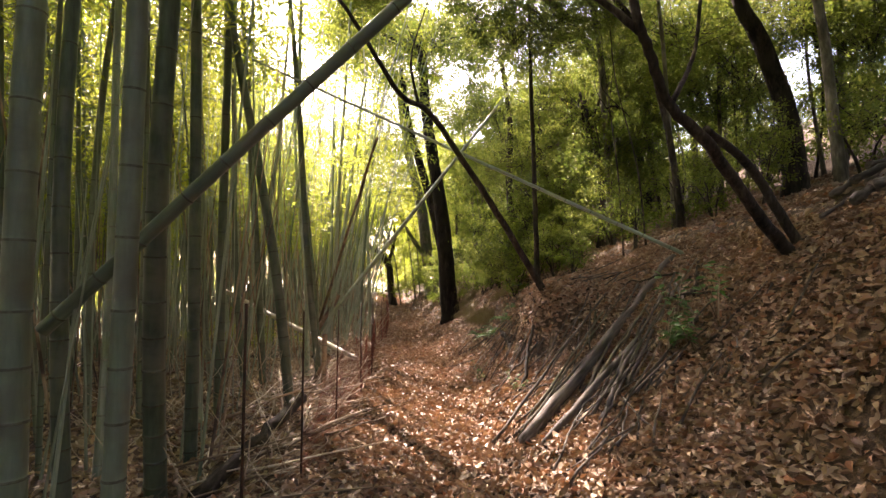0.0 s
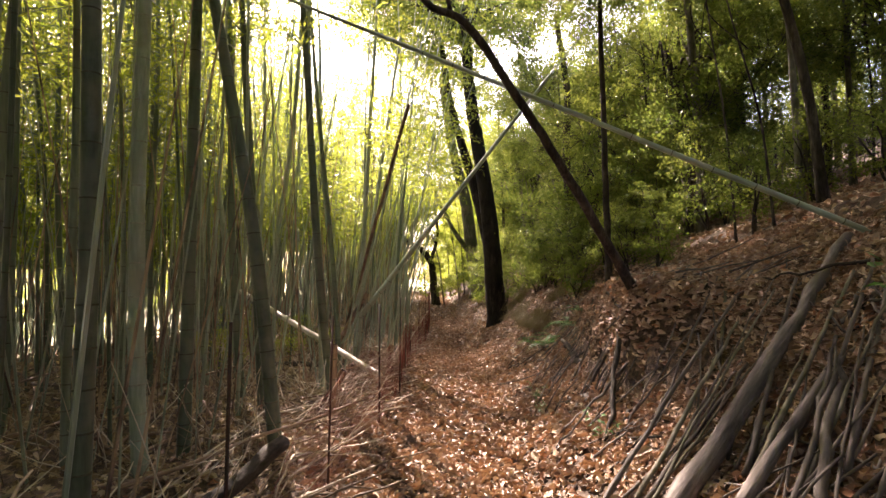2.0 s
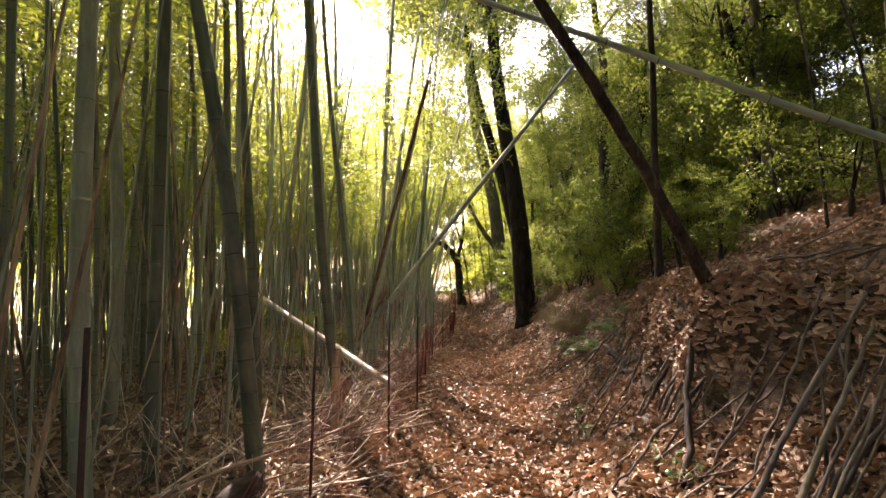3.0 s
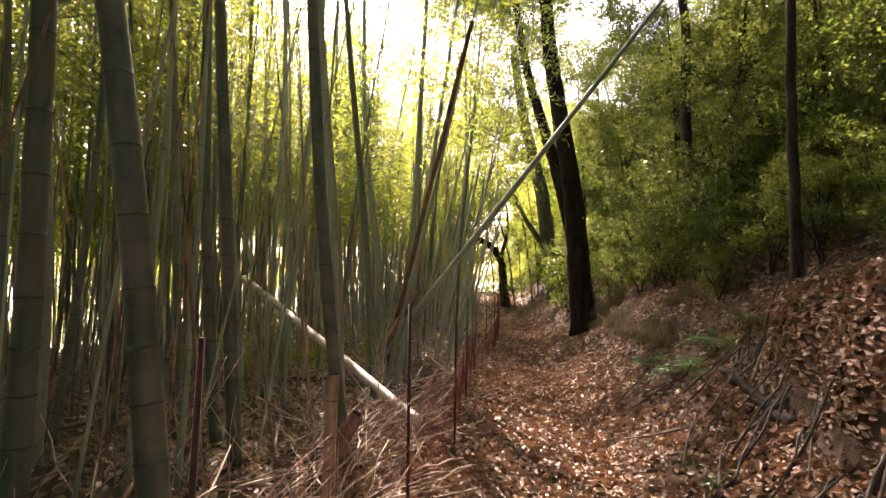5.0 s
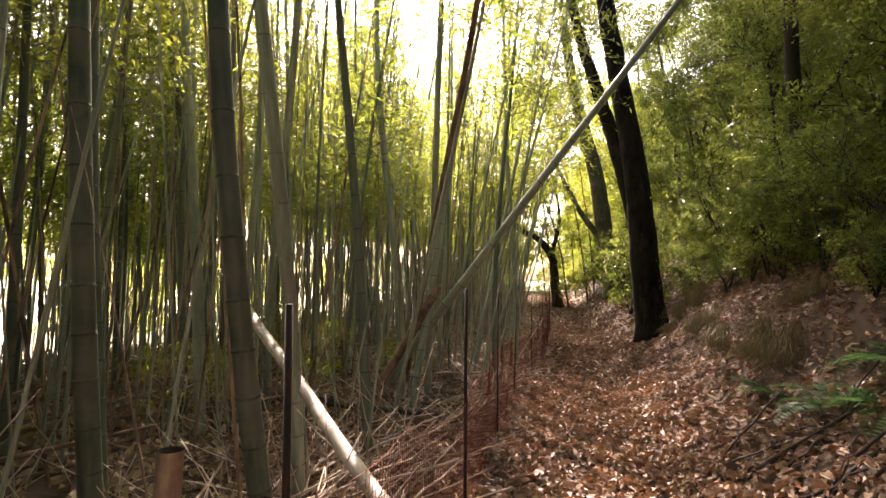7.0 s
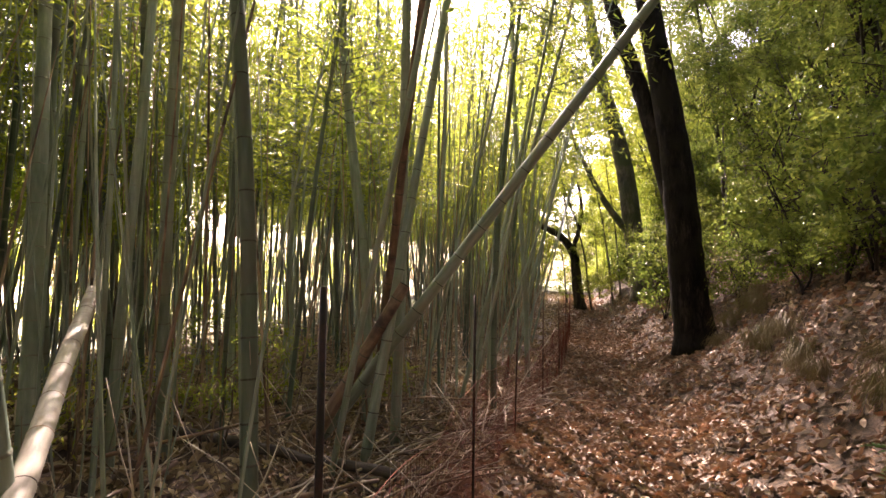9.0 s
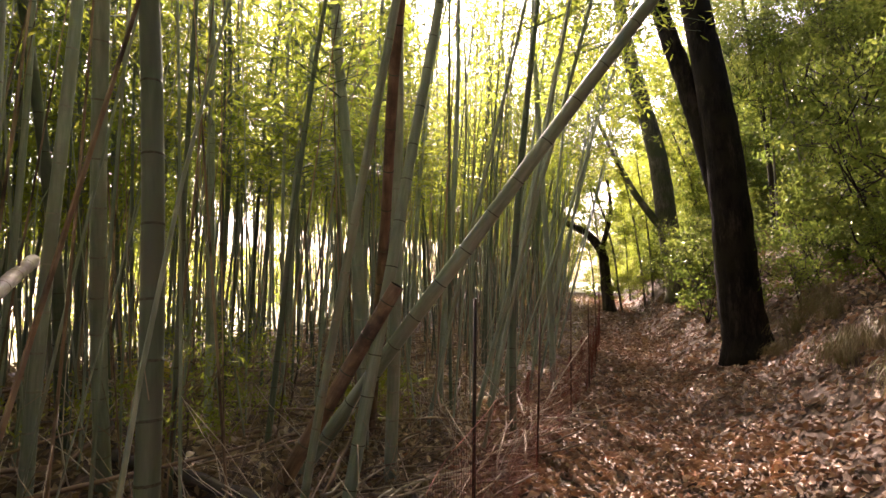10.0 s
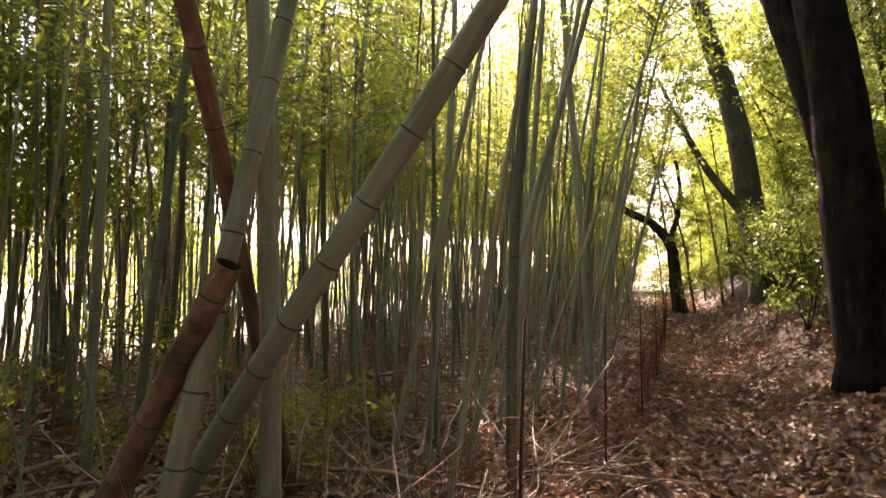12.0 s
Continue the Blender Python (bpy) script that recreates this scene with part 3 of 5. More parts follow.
def leaf_crown(seed, size, clumps, per, length, width, spread_r=0.42, twigs=True):
    """Clumps of leaves spread unevenly through an ellipsoid, each on its own twig."""
    r = random.Random(seed)
    s = Shape()
    size = Vector(size)
    for _ in range(clumps):
        v = rvec(r) * (r.random() ** 0.45)
        c = Vector((v.x * size.x, v.y * size.y, v.z * size.z))
        if twigs:
            s.tube([c * 0.3 + Vector((0, 0, -0.15 * size.z)) + rvec(r) * 0.15, c * 0.65 + rvec(r) * 0.12, c], [0.011, 0.007, 0.003], 3, 0, False)
        k = spread_r * r.uniform(0.6, 1.25)
        for _ in range(int(per * r.uniform(0.6, 1.3))):
            o = rvec(r) * k * r.random() ** 0.5
            o.z *= 0.65
            s.leaf_slot = 1
            s.leaf(c + o, rvec(r) + Vector((0, 0, -0.2)), rvec(r) + Vector((0, 0, 1.0)), length * r.uniform(0.7, 1.3), width * r.uniform(0.8, 1.2))
    return s


CROWNS = [leaf_crown(70 + i, (1.8, 1.8, 1.5), 64, 70, 0.095, 0.042).mesh("crown", [M_BARK, M_TLEAF], False) for i in range(4)]
BUSHES = [leaf_crown(80 + i, (0.85, 0.85, 0.8), 30, 60, 0.078, 0.035, 0.3).mesh("crown", [M_BARK, M_TLEAF], False) for i in range(4)]


def leafy(parent, meshes, at, scale, label=""):
    c = part("crown", rng.choice(meshes), parent, label)
    c.matrix_local = Matrix.Translation(at) @ Matrix.Rotation(rng.uniform(0, 6.28), 4, "Z") @ Matrix.Diagonal((scale, scale, scale * rng.uniform(0.8, 1.1), 1))


def tree(base, limbs, mat, label, crowns, name="tree"):
    """limbs: (points, base radius, tip radius) relative to the base; the first is the trunk."""
    t = thing(name, label, "tree", "", Matrix.Translation(base))
    for i, (pts, r0, r1) in enumerate(limbs):
        s = Shape()
        limb(s, pts, r0, r1, 14 if r0 > 0.1 else 8, 6, min(0.012, r0 * 0.12), 0.35 if i == 0 else 0.0)
        part("trunk" if i == 0 else "limb", s.mesh("trunk", [mat]), t)
    for at, k in crowns:
        leafy(t, CROWNS, at, k)
    return t


def rel(base, pts):
    return [Vector(p) - Vector(base) for p in pts]


b = Vector((0.34, 19.2, gz(0.34, 19.2) - 0.1))
# high limbs added, mostly above the view, to shade the hillside and bank
high = [(-2.5, 21.0, 12.6), (-0.8, 21.5, 12.4), (0.8, 21.5, 12.6), (-3.0, 23.5, 13.2), (-1.2, 24.0, 13.0), (0.6, 24.0, 13.2), (-2.2, 26.0, 14.0), (-0.4, 26.5, 14.0), (1.6, 23.0, 12.4), (-4.4, 21.5, 11.8), (-4.2, 23.0, 12.2), (-4.6, 24.5, 12.6), (-3.4, 22.2, 12.2)]
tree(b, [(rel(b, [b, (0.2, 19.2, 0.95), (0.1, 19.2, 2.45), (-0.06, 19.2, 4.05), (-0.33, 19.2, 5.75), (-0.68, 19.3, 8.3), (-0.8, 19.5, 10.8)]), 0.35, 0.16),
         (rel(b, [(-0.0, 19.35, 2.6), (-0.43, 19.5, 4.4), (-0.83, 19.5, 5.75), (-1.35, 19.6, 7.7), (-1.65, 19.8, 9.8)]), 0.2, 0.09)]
     + [(rel(b, [(-0.76, 19.4, 10.0), (Vector((-0.8, 19.5, 10.6)) + Vector(q)) / 2 + Vector((0, 0, 0.4)), q]), 0.07, 0.02) for q in high], M_BARK_BLACK,
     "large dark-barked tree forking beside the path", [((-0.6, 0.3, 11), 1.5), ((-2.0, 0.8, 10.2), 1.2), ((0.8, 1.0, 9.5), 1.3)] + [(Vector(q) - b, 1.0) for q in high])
b = Vector((-0.5, 27.0, gz(-0.5, 27) - 0.1))
tree(b, [(rel(b, [b, (-0.7, 27, 1.9), (-1.08, 27, 4.95), (-1.52, 27, 6.9), (-1.97, 27, 8.94), (-2.3, 27, 11.5)]), 0.36, 0.16),
         (rel(b, [(-0.85, 27, 2.6), (-1.9, 26.7, 4.2), (-2.9, 26.4, 6.5)]), 0.13, 0.05)], M_BARK_GREY,
     "mossy grey tree leaning over the path", [((-2.3, 0, 12), 1.5), ((-0.8, 0.5, 11), 1.3), ((-2.6, -0.6, 8), 0.9)])
b = Vector((-3.15, 33.0, gz(-3.15, 33) - 0.1))
tree(b, [(rel(b, [b, (-3.3, 33, 1.0), (-3.45, 33, 2.4), (-4.1, 33, 3.3), (-5.1, 33, 3.9), (-6.3, 33.2, 5.2)]), 0.26, 0.1), (rel(b, [(-3.5, 33, 2.5), (-3.1, 33.1, 4.2), (-3.3, 33.3, 6.0)]), 0.12, 0.05)], M_BARK,
     "small dark tree bent sideways over the path end", [((-3.5, 0, 6.5), 1.0), ((-1.6, 0.3, 5.6), 0.8)])
b = Vector((1.46, 7.3, gz(1.46, 7.3) - 0.06))
tree(b, [(rel(b, [b, (0.79, 6.8, 2.26), (0.33, 6.5, 2.91), (-0.17, 6.25, 3.56), (-0.51, 6.25, 3.77), (-0.85, 6.1, 4.27), (-1.24, 6.0, 4.85), (-1.9, 5.9, 5.6)]), 0.045, 0.02),
         (rel(b, [(-0.3, 6.25, 3.65), (-0.4, 6.35, 4.3), (-0.2, 6.5, 5.1)]), 0.02, 0.006)], M_BARK, "thin dark crooked tree leaning over the path from the bank", [])
b = Vector((2.85, 4.22, gz(2.85, 4.22) - 0.06))
tree(b, [(rel(b, [b, (2.48, 4.0, 1.97), (2.19, 3.85, 2.25), (1.85, 3.66, 2.54), (1.6, 3.6, 2.75), (1.43, 3.5, 3.09), (1.29, 3.4, 3.4), (1.2, 3.3, 4.4)]), 0.05, 0.03),
         (rel(b, [b + Vector((0.14, 0.03, 0)), (2.83, 4.2, 1.9), (2.47, 4.1, 2.39), (1.91, 3.7, 2.6)]), 0.05, 0.03),
         (rel(b, [(1.35, 3.45, 3.2), (1.1, 3.5, 3.45), (0.75, 3.6, 3.7)]), 0.03, 0.015),
         (rel(b, [(1.62, 3.6, 2.75), (1.95, 3.9, 3.3), (2.1, 4.0, 4.2)]), 0.02, 0.012)], M_BARK,
     "dark many-stemmed tree leaning out from the bank", [])
b = Vector((6.2, 9.0, gz(6.2, 9) - 0.1))
tree(b, [(rel(b, [b, (6.15, 9, 4.0), (5.98, 9, 4.87), (5.61, 9, 5.9), (5.3, 9, 6.6), (4.9, 9, 9)]), 0.2, 0.1)], M_BARK, "dark reddish tree trunk on the hillside", [((-1.0, 0, 7.0), 1.2), ((0.6, 0.6, 6.0), 1.0)])
b = Vector((1.95, 10.7, gz(1.95, 10.7) - 0.06))
tree(b, [(rel(b, [b, (1.9, 10.6, 3.0), (1.8, 10.3, 5.0), (1.75, 10.2, 7.5)]), 0.06, 0.03)], M_BARK, "slim upright dark tree on the bank", [((-0.3, -0.4, 6.6), 0.8), ((0.6, 0.3, 5.8), 0.6), ((-1.1, 0.2, 7.6), 1.0), ((-0.55, -1.0, 5.0), 0.55), ((-1.05, -0.3, 5.7), 0.6), ((0.0, -1.7, 5.1), 0.55), ((0.45, -0.1, 5.6), 0.6)])

b = Vector((2.05, 15.4, gz(2.05, 15.4) - 0.08))
tree(b, [(rel(b, [b, (2.12, 15.4, 2.6), (1.98, 15.4, 4.4), (2.05, 15.5, 6.2), (1.8, 15.6, 8.4)]), 0.13, 0.07),
         (rel(b, [(2.05, 15.4, 3.4), (2.6, 15.2, 4.3), (3.0, 15.0, 5.4)]), 0.045, 0.02)], M_BARK, "dark upright tree trunk among evergreen leaves on the bank", [((-0.2, 0.2, 7.6), 1.0), ((0.9, -0.3, 5.0), 0.6)])

spots = [(2.05, 15.4), (1.95, 10.7), (6.2, 9.0), (2.85, 4.2), (0.3, 18.6), (-0.5, 27)]
hill = 0
for _ in range(4000):
    if hill >= 88:
        break
    y = rng.uniform(-7, 48)
    d = 3.4 + 18 * rng.random() ** 1.25
    x = float(path_x(y)) + d
    if any(math.hypot(x - a, y - c) < 1.5 for a, c in spots) or (0 < y < 8 and d < 5.5):
        continue
    spots.append((x, y))
    hill += 1
    h = rng.uniform(5.5, 9.5)
    lx, ly = rng.uniform(-0.9, 0.2), rng.uniform(-0.5, 0.5)
    r0 = rng.choice([0.05, 0.07, 0.09, 0.13])
    limbs = [([(0, 0, 0), (lx * 0.2, ly * 0.3, h * 0.35), (lx * 0.6, ly * 0.5, h * 0.7), (lx, ly, h)], r0, r0 * 0.4)]
    for _ in range(2):
        q = rng.uniform(0.35, 0.7)
        a = rng.uniform(0, 6.28)
        limbs.append(([(lx * q * 0.8, ly * q, h * q), (lx * q + 0.6 * math.cos(a), ly * q + 0.6 * math.sin(a), h * q + 0.6), (lx * q + 1.3 * math.cos(a), ly * q + 1.3 * math.sin(a), h * q + 1.3)], r0 * 0.45, r0 * 0.15))
    top = [((lx, ly, h), rng.uniform(1.0, 1.35)), ((lx * 0.7 + rng.uniform(-1, 1), ly + rng.uniform(-1, 1), h * 0.72), rng.uniform(0.7, 1.0)), ((rng.uniform(-1, 1), rng.uniform(-1, 1), h * 0.5), rng.uniform(0.6, 0.9)), ((rng.uniform(-1.2, 1.2), rng.uniform(-1.2, 1.2), h * 0.33), rng.uniform(0.5, 0.8))]
    tree((x, y, gz(x, y) - 0.08), limbs, rng.choice((M_BARK, M_BARK_GREY)), "slender evergreen tree with small glossy leaves on the hillside", top)

# evergreens added around the start, mostly out of view, to shade the bank
for x, y, h in ((3.4, 1.2, 7.0), (4.4, 3.4, 7.5), (5.0, 6.4, 7.5), (3.2, -1.6, 6.5), (1.8, -3.6, 7.0), (4.6, -4.2, 7.0), (-1.2, -6.0, 7.5), (6.6, 1.0, 8.0)):
    tree((x, y, gz(x, y) - 0.08), [([(0, 0, 0), (-0.2, 0.1, h * 0.4), (-0.7, 0.1, h * 0.75), (-1.1, 0.2, h)], 0.065, 0.035), ([(-0.4, 0.1, h * 0.6), (0.4, 0.3, h * 0.8), (1.0, 0.6, h)], 0.05, 0.02)],
         M_BARK_GREY, "evergreen tree added around the start, its broad crown shading the bank", [((-1.3, 0.2, h), 1.5), ((-2.6, 0.9, h + 0.6), 1.3), ((-2.4, -0.9, h + 0.5), 1.2), ((0.9, 0.6, h - 0.3), 1.4), ((-0.3, -1.2, h + 0.5), 1.4), ((-0.2, 1.7, h + 0.3), 1.4)])

# crowns of a big evergreen added outside the view, shading bank and near culms
b = Vector((4.3, 2.2, gz(4.3, 2.2) - 0.08))
tips = [(3.4, 4.6, 6.2), (2.2, 5.2, 6.6), (1.0, 3.6, 6.0), (2.0, 2.4, 5.6), (3.2, 0.6, 6.0), (0.6, 1.2, 5.8), (4.2, 6.4, 7.2), (1.4, 0.0, 5.6), (-0.4, 2.6, 6.4), (4.8, 4.0, 6.8), (0.2, 5.0, 6.9), (3.0, 3.4, 5.8)]
tree(b, [(rel(b, [b, (4.2, 2.3, 3.6), (3.6, 2.6, 5.0), (2.8, 3.0, 5.9)]), 0.14, 0.08)] + [(rel(b, [(3.1, 2.9, 5.6), (Vector((2.8, 3.0, 5.9)) + Vector(q)) / 2 + Vector((0, 0, 0.2)), q]), 0.04, 0.012) for q in tips],
     M_BARK, "added evergreen outside the view, shading the start of the path", [(Vector(q) - b, 0.8) for q in tips])
# a leaning evergreen added to shade the bank, its limbs out over the path
b = Vector((3.9, 8.4, gz(3.9, 8.4) - 0.08))
tips = [(-0.4, 9.0, 8.6), (0.6, 7.6, 7.7), (-1.6, 8.0, 8.2), (1.8, 6.2, 7.0), (-0.6, 10.8, 9.6), (1.2, 9.4, 8.4), (2.6, 7.4, 7.6), (3.4, 9.6, 7.6), (1.4, 7.9, 7.9)]
tree(b, [(rel(b, [b, (3.7, 8.4, 4.0), (3.2, 8.4, 5.8), (2.0, 8.3, 6.9)]), 0.06, 0.04)] + [(rel(b, [(2.3, 8.3, 6.4), (Vector((2.0, 8.3, 6.6)) + Vector(q)) / 2 + Vector((0, 0, 0.3)), q]), 0.04, 0.012) for q in tips],
     M_BARK, "added leaning evergreen whose leafy limbs above the path shade the bank", [(Vector(q) - b, 0.85) for q in tips])


def bush(x, y, k, label="evergreen shrub with small glossy leaves on the bank"):
    b = thing("shrub", label, "shrub", "shrubs on the hillside", Matrix.Translation((x, y, gz(x, y) - 0.04)))
    for _ in range(3):
        a = rng.uniform(0, 6.28)
        s = Shape()
        limb(s, [(0, 0, 0), (0.15 * k * math.cos(a), 0.15 * k * math.sin(a), 0.5 * k), (0.45 * k * math.cos(a), 0.45 * k * math.sin(a), 1.15 * k)], 0.02, 0.008, 5, 3, 0.02)
        part("stem", s.mesh("stem", [M_BARK]), b)
    leafy(b, BUSHES, (0, 0, 1.0 * k), k)
    leafy(b, BUSHES, (rng.uniform(-0.4, 0.4) * k, rng.uniform(-0.4, 0.4) * k, 1.55 * k), 0.75 * k)


# slim bare stems under the canopy of the hillside
for i in range(64):
    y = rng.uniform(8, 30)
    x = float(path_x(y)) + rng.uniform(3.2, 10.0)
    h = rng.uniform(3.5, 6.5)
    lx, ly = rng.uniform(-1.0, 0.4), rng.uniform(-0.5, 0.5)
    k = rng.choice((0.016, 0.022, 0.03, 0.04))
    tree((x, y, gz(x, y) - 0.06), [([(0, 0, 0), (lx * 0.2 + rng.gauss(0, 0.08), ly * 0.3, h * 0.35), (lx * 0.55 + rng.gauss(0, 0.1), ly * 0.6, h * 0.7), (lx, ly, h)], k, k * 0.4),
                                  ([(lx * 0.4, ly * 0.5, h * 0.55), (lx * 0.5 + rng.uniform(-0.5, 0.5), ly, h * 0.7), (lx * 0.6 + rng.uniform(-0.9, 0.9), ly, h * 0.85)], k * 0.5, k * 0.2)],
         M_BARK_GREY if i % 3 else M_BARK, "slim understorey stem on the hillside", [((lx, ly, h), rng.uniform(0.3, 0.5))], "sapling")

placed = []
for _ in range(6000):
    if len(placed) >= 165:
        break
    y = rng.uniform(2, 44)
    d = 2.6 + 15 * rng.random() ** 1.5
    if y > 20:
        d -= 0.9
    x = float(path_x(y)) + d
    # a bare stretch of slope with leaf litter near the start
    if y < 9.5 and d < 7.0 or y < 12 and d < 4.0 or any(math.hypot(x - a, y - c) < 0.6 for a, c in placed):
        continue
    placed.append((x, y))
    bush(x, y, rng.uniform(0.7, 1.35))


# lighter leafy trees that close the far end of the path
LIGHT = [leaf_crown(95 + i, (1.9, 1.9, 1.7), 44, 44, 0.15, 0.075).mesh("crown", [M_BARK_GREY, M_ELEAF], False) for i in range(3)]
for i in range(40):
    y = rng.uniform(30, 58)
    x = float(path_x(y)) + (rng.uniform(1.8, 8) if i < 18 else rng.uniform(-9, 4))
    if i >= 18:
        y = rng.uniform(45, 60)
    if open_end(x + 0.6, y) or open_end(x - 0.6, y):
        continue
    h = rng.uniform(4, 8)
    t = thing("tree", "sunlit yellow-green leafy tree at the path end", "tree", "", Matrix.Translation((x, y, gz(x, y) - 0.08)))
    s = Shape()
    limb(s, [(0, 0, 0), (rng.uniform(-0.3, 0.3), 0.1, h * 0.5), (rng.uniform(-0.6, 0.6), 0.2, h)], 0.11, 0.04, 8, 5, 0.02)
    part("trunk", s.mesh("trunk", [M_BARK_GREY]), t)
    for q in (0.12, 0.35, 0.65, 1.0):
        leafy(t, LIGHT, (rng.uniform(-1, 1), rng.uniform(-1, 1), h * q), rng.uniform(0.9, 1.3))

# sunlit shrubs that close the path end beside the bent tree
for i in range(12):
    y = rng.uniform(34, 44)
    x = float(path_x(y)) + (rng.uniform(0.9, 3.5) if i < 8 else rng.uniform(-6.5, -3.6))
    k = rng.uniform(0.45, 0.75)
    if open_end(x, y):
        continue
    t = thing("shrub", "sunlit yellow-green shrub at the path end", "shrub", "", Matrix.Translation((x, y, gz(x, y) - 0.05)))
    s = Shape()
    limb(s, [(0, 0, 0), (0.1, 0, 0.6), (0.05, 0.1, 1.4)], 0.03, 0.012, 6, 4, 0.02)
    part("stem", s.mesh("stem", [M_BARK_GREY]), t)
    leafy(t, LIGHT, (0, 0, 1.0), k)
    leafy(t, LIGHT, (0.3, 0.2, 2.0), k * 0.8)

for x, y, z, k in ((-4.6, 34.5, 5.0, 1.0), (-6.2, 35.5, 4.2, 1.1), (-3.2, 36.5, 6.6, 1.2), (-7.6, 38, 6.0, 1.3), (-2.0, 31.0, 6.6, 1.0)):
    base = Vector((x + 0.6, y + 0.5, gz(x + 0.6, y + 0.5) - 0.05))
    t = thing("sapling", "thin leaning sapling with sunlit yellow-green leaves", "tree", "", Matrix.Translation(base))
    s = Shape()
    limb(s, [(0, 0, 0), (-0.2, -0.2, (z - base.z) * 0.5), (-0.6, -0.5, z - base.z)], 0.04, 0.02, 7, 5, 0.02)
    part("trunk", s.mesh("trunk", [M_BARK_GREY]), t)
    leafy(t, LIGHT, (-0.6, -0.5, z - base.z), k)
    leafy(t, LIGHT, (-0.2, 0.3, (z - base.z) * 0.6), k * 0.7)

# ---- logs, sticks and brush ----
def log(a, b, r0, r1, label, sag=0.03, mat=None):
    a, b = Vector(a), Vector(b)
    s = Shape()
    n = 12
    span = (b - a).length
    pts = [Vector((0, 0, span * i / n)) + Vector((rng.gauss(0, 1), rng.gauss(0, 1), 0)) * sag * 0.35 * (0 < i < n) for i in range(n + 1)]
    s.tube(pts, [(r0 + (r1 - r0) * i / n) * rng.uniform(0.86, 1.14) for i in range(n + 1)], 10)
    ob = new("log", s.mesh("log", [mat or M_LOG]))
    ob.matrix_world = stand(a, b - a)
    return tagged(ob, label, "log", "logs on the bank")


def lying(x, y, up):
    return Vector((x, y, gz(x, y) + up))


log(lying(0.72, 4.72, 0.05), (2.88, 6.46, 1.8), 0.06, 0.045, "grey weathered log lying up the leafy bank")
log(lying(0.85, 4.45, 0.04), (2.75, 5.82, 1.46), 0.032, 0.036, "thin grey branch lying up the leafy bank")
log(lying(1.3, 4.3, 0.04), lying(2.0, 5.2, 0.06), 0.03, 0.02, "short grey broken branch on the bank")
log((-1.66, 6.2, 0.12), lying(-1.78, 3.8, 0.05), 0.062, 0.055, "dark rotten log lying along the path edge", 0.04, M_BARK)
log(lying(1.2, 8.9, 0.05), lying(1.15, 10.4, 0.12), 0.05, 0.035, "dark broken branch on the bank", 0.03, M_BARK)
log(lying(-5.2, 12.9, 0.06), lying(-2.4, 12.6, 0.12), 0.05, 0.045, "pale fallen pole on the grove floor")


# slim poles slid down the bank beside the two logs
for i in range(16):
    side = rng.uniform(-0.55, 0.85)
    q0, q1 = rng.uniform(0.0, 0.35), rng.uniform(0.6, 1.0)
    foot, head = Vector((0.75 + side * 0.55, 4.75 - side * 0.75)), Vector((2.55 + side * 0.2, 6.3 - side * 0.8))
    a, c = foot.lerp(head, q0), foot.lerp(head, q1) + Vector((rng.gauss(0, 0.1), rng.gauss(0, 0.1)))
    k = rng.choice((0.006, 0.009, 0.012, 0.018))
    log(lying(a.x, a.y, 0.03 + k), lying(c.x, c.y, 0.05 + k), k, k * 0.6, "slim grey dead pole slid down the leafy bank", 0.02, M_BARK_GREY if i % 3 == 0 else M_LOG)

for i in range(16):
    a = Vector((rng.uniform(3.0, 4.0), rng.uniform(3.9, 4.8), 0))
    w = rng.uniform(0.2, 1.0)
    c = a + Vector((rng.uniform(0.7, 1.5), w, 0))
    log(lying(a.x, a.y, rng.uniform(0.02, 0.2)), lying(c.x, c.y, rng.uniform(0.02, 0.22)), rng.uniform(0.015, 0.045), 0.015, "grey dead branch in a heap on the bank")


def brush_place(r):
    y = r.uniform(3.2, 17)
    d = r.uniform(-2.2, -0.85) if y > 5 else r.uniform(-2.0, -1.0)
    x = float(path_x(y)) + d
    a = r.gauss(1.2, 0.7)
    return lying(x, y, r.uniform(0.0, 0.12)), Vector((math.cos(a), math.sin(a), r.uniform(-0.12, 0.3)))


def bank_place(r):
    y = r.uniform(3.4, 11.5)
    d = r.uniform(1.05, 2.6)
    x = float(path_x(y)) + d
    dx, dy = 0.7 + r.gauss(0, 0.4), 0.5 + r.gauss(0, 0.5)
    a, c = lying(x, y, r.uniform(0.01, 0.05)), lying(x + dx, y + dy, r.uniform(0.01, 0.08))
    return a, c - a


def cane_place(r):
    y = r.uniform(3.5, 19)
    x = float(path_x(y)) - 1.0 - 4.0 * r.random() ** 1.5
    return lying(x, y, 0.0), Vector((r.gauss(0.1, 0.6), r.gauss(0.1, 0.6), r.uniform(0.35, 1.0)))


def twig_place(r):
    y = r.uniform(5.5, 16)
    x = float(path_x(y)) - 1.0 - 2.6 * r.random() ** 1.2
    return lying(x, y, r.uniform(0.0, 0.15)), Vector((r.gauss(-0.25, 0.6), r.gauss(-0.1, 0.5), r.uniform(0.25, 1.0)))


def floor_place(r):
    y = r.uniform(4, 26)
    x = float(path_x(y)) + r.uniform(-9, -2)
    a = r.uniform(0, 6.28)
    return lying(x, y, r.uniform(0.0, 0.1)), Vector((math.cos(a), math.sin(a), r.uniform(-0.1, 0.25)))


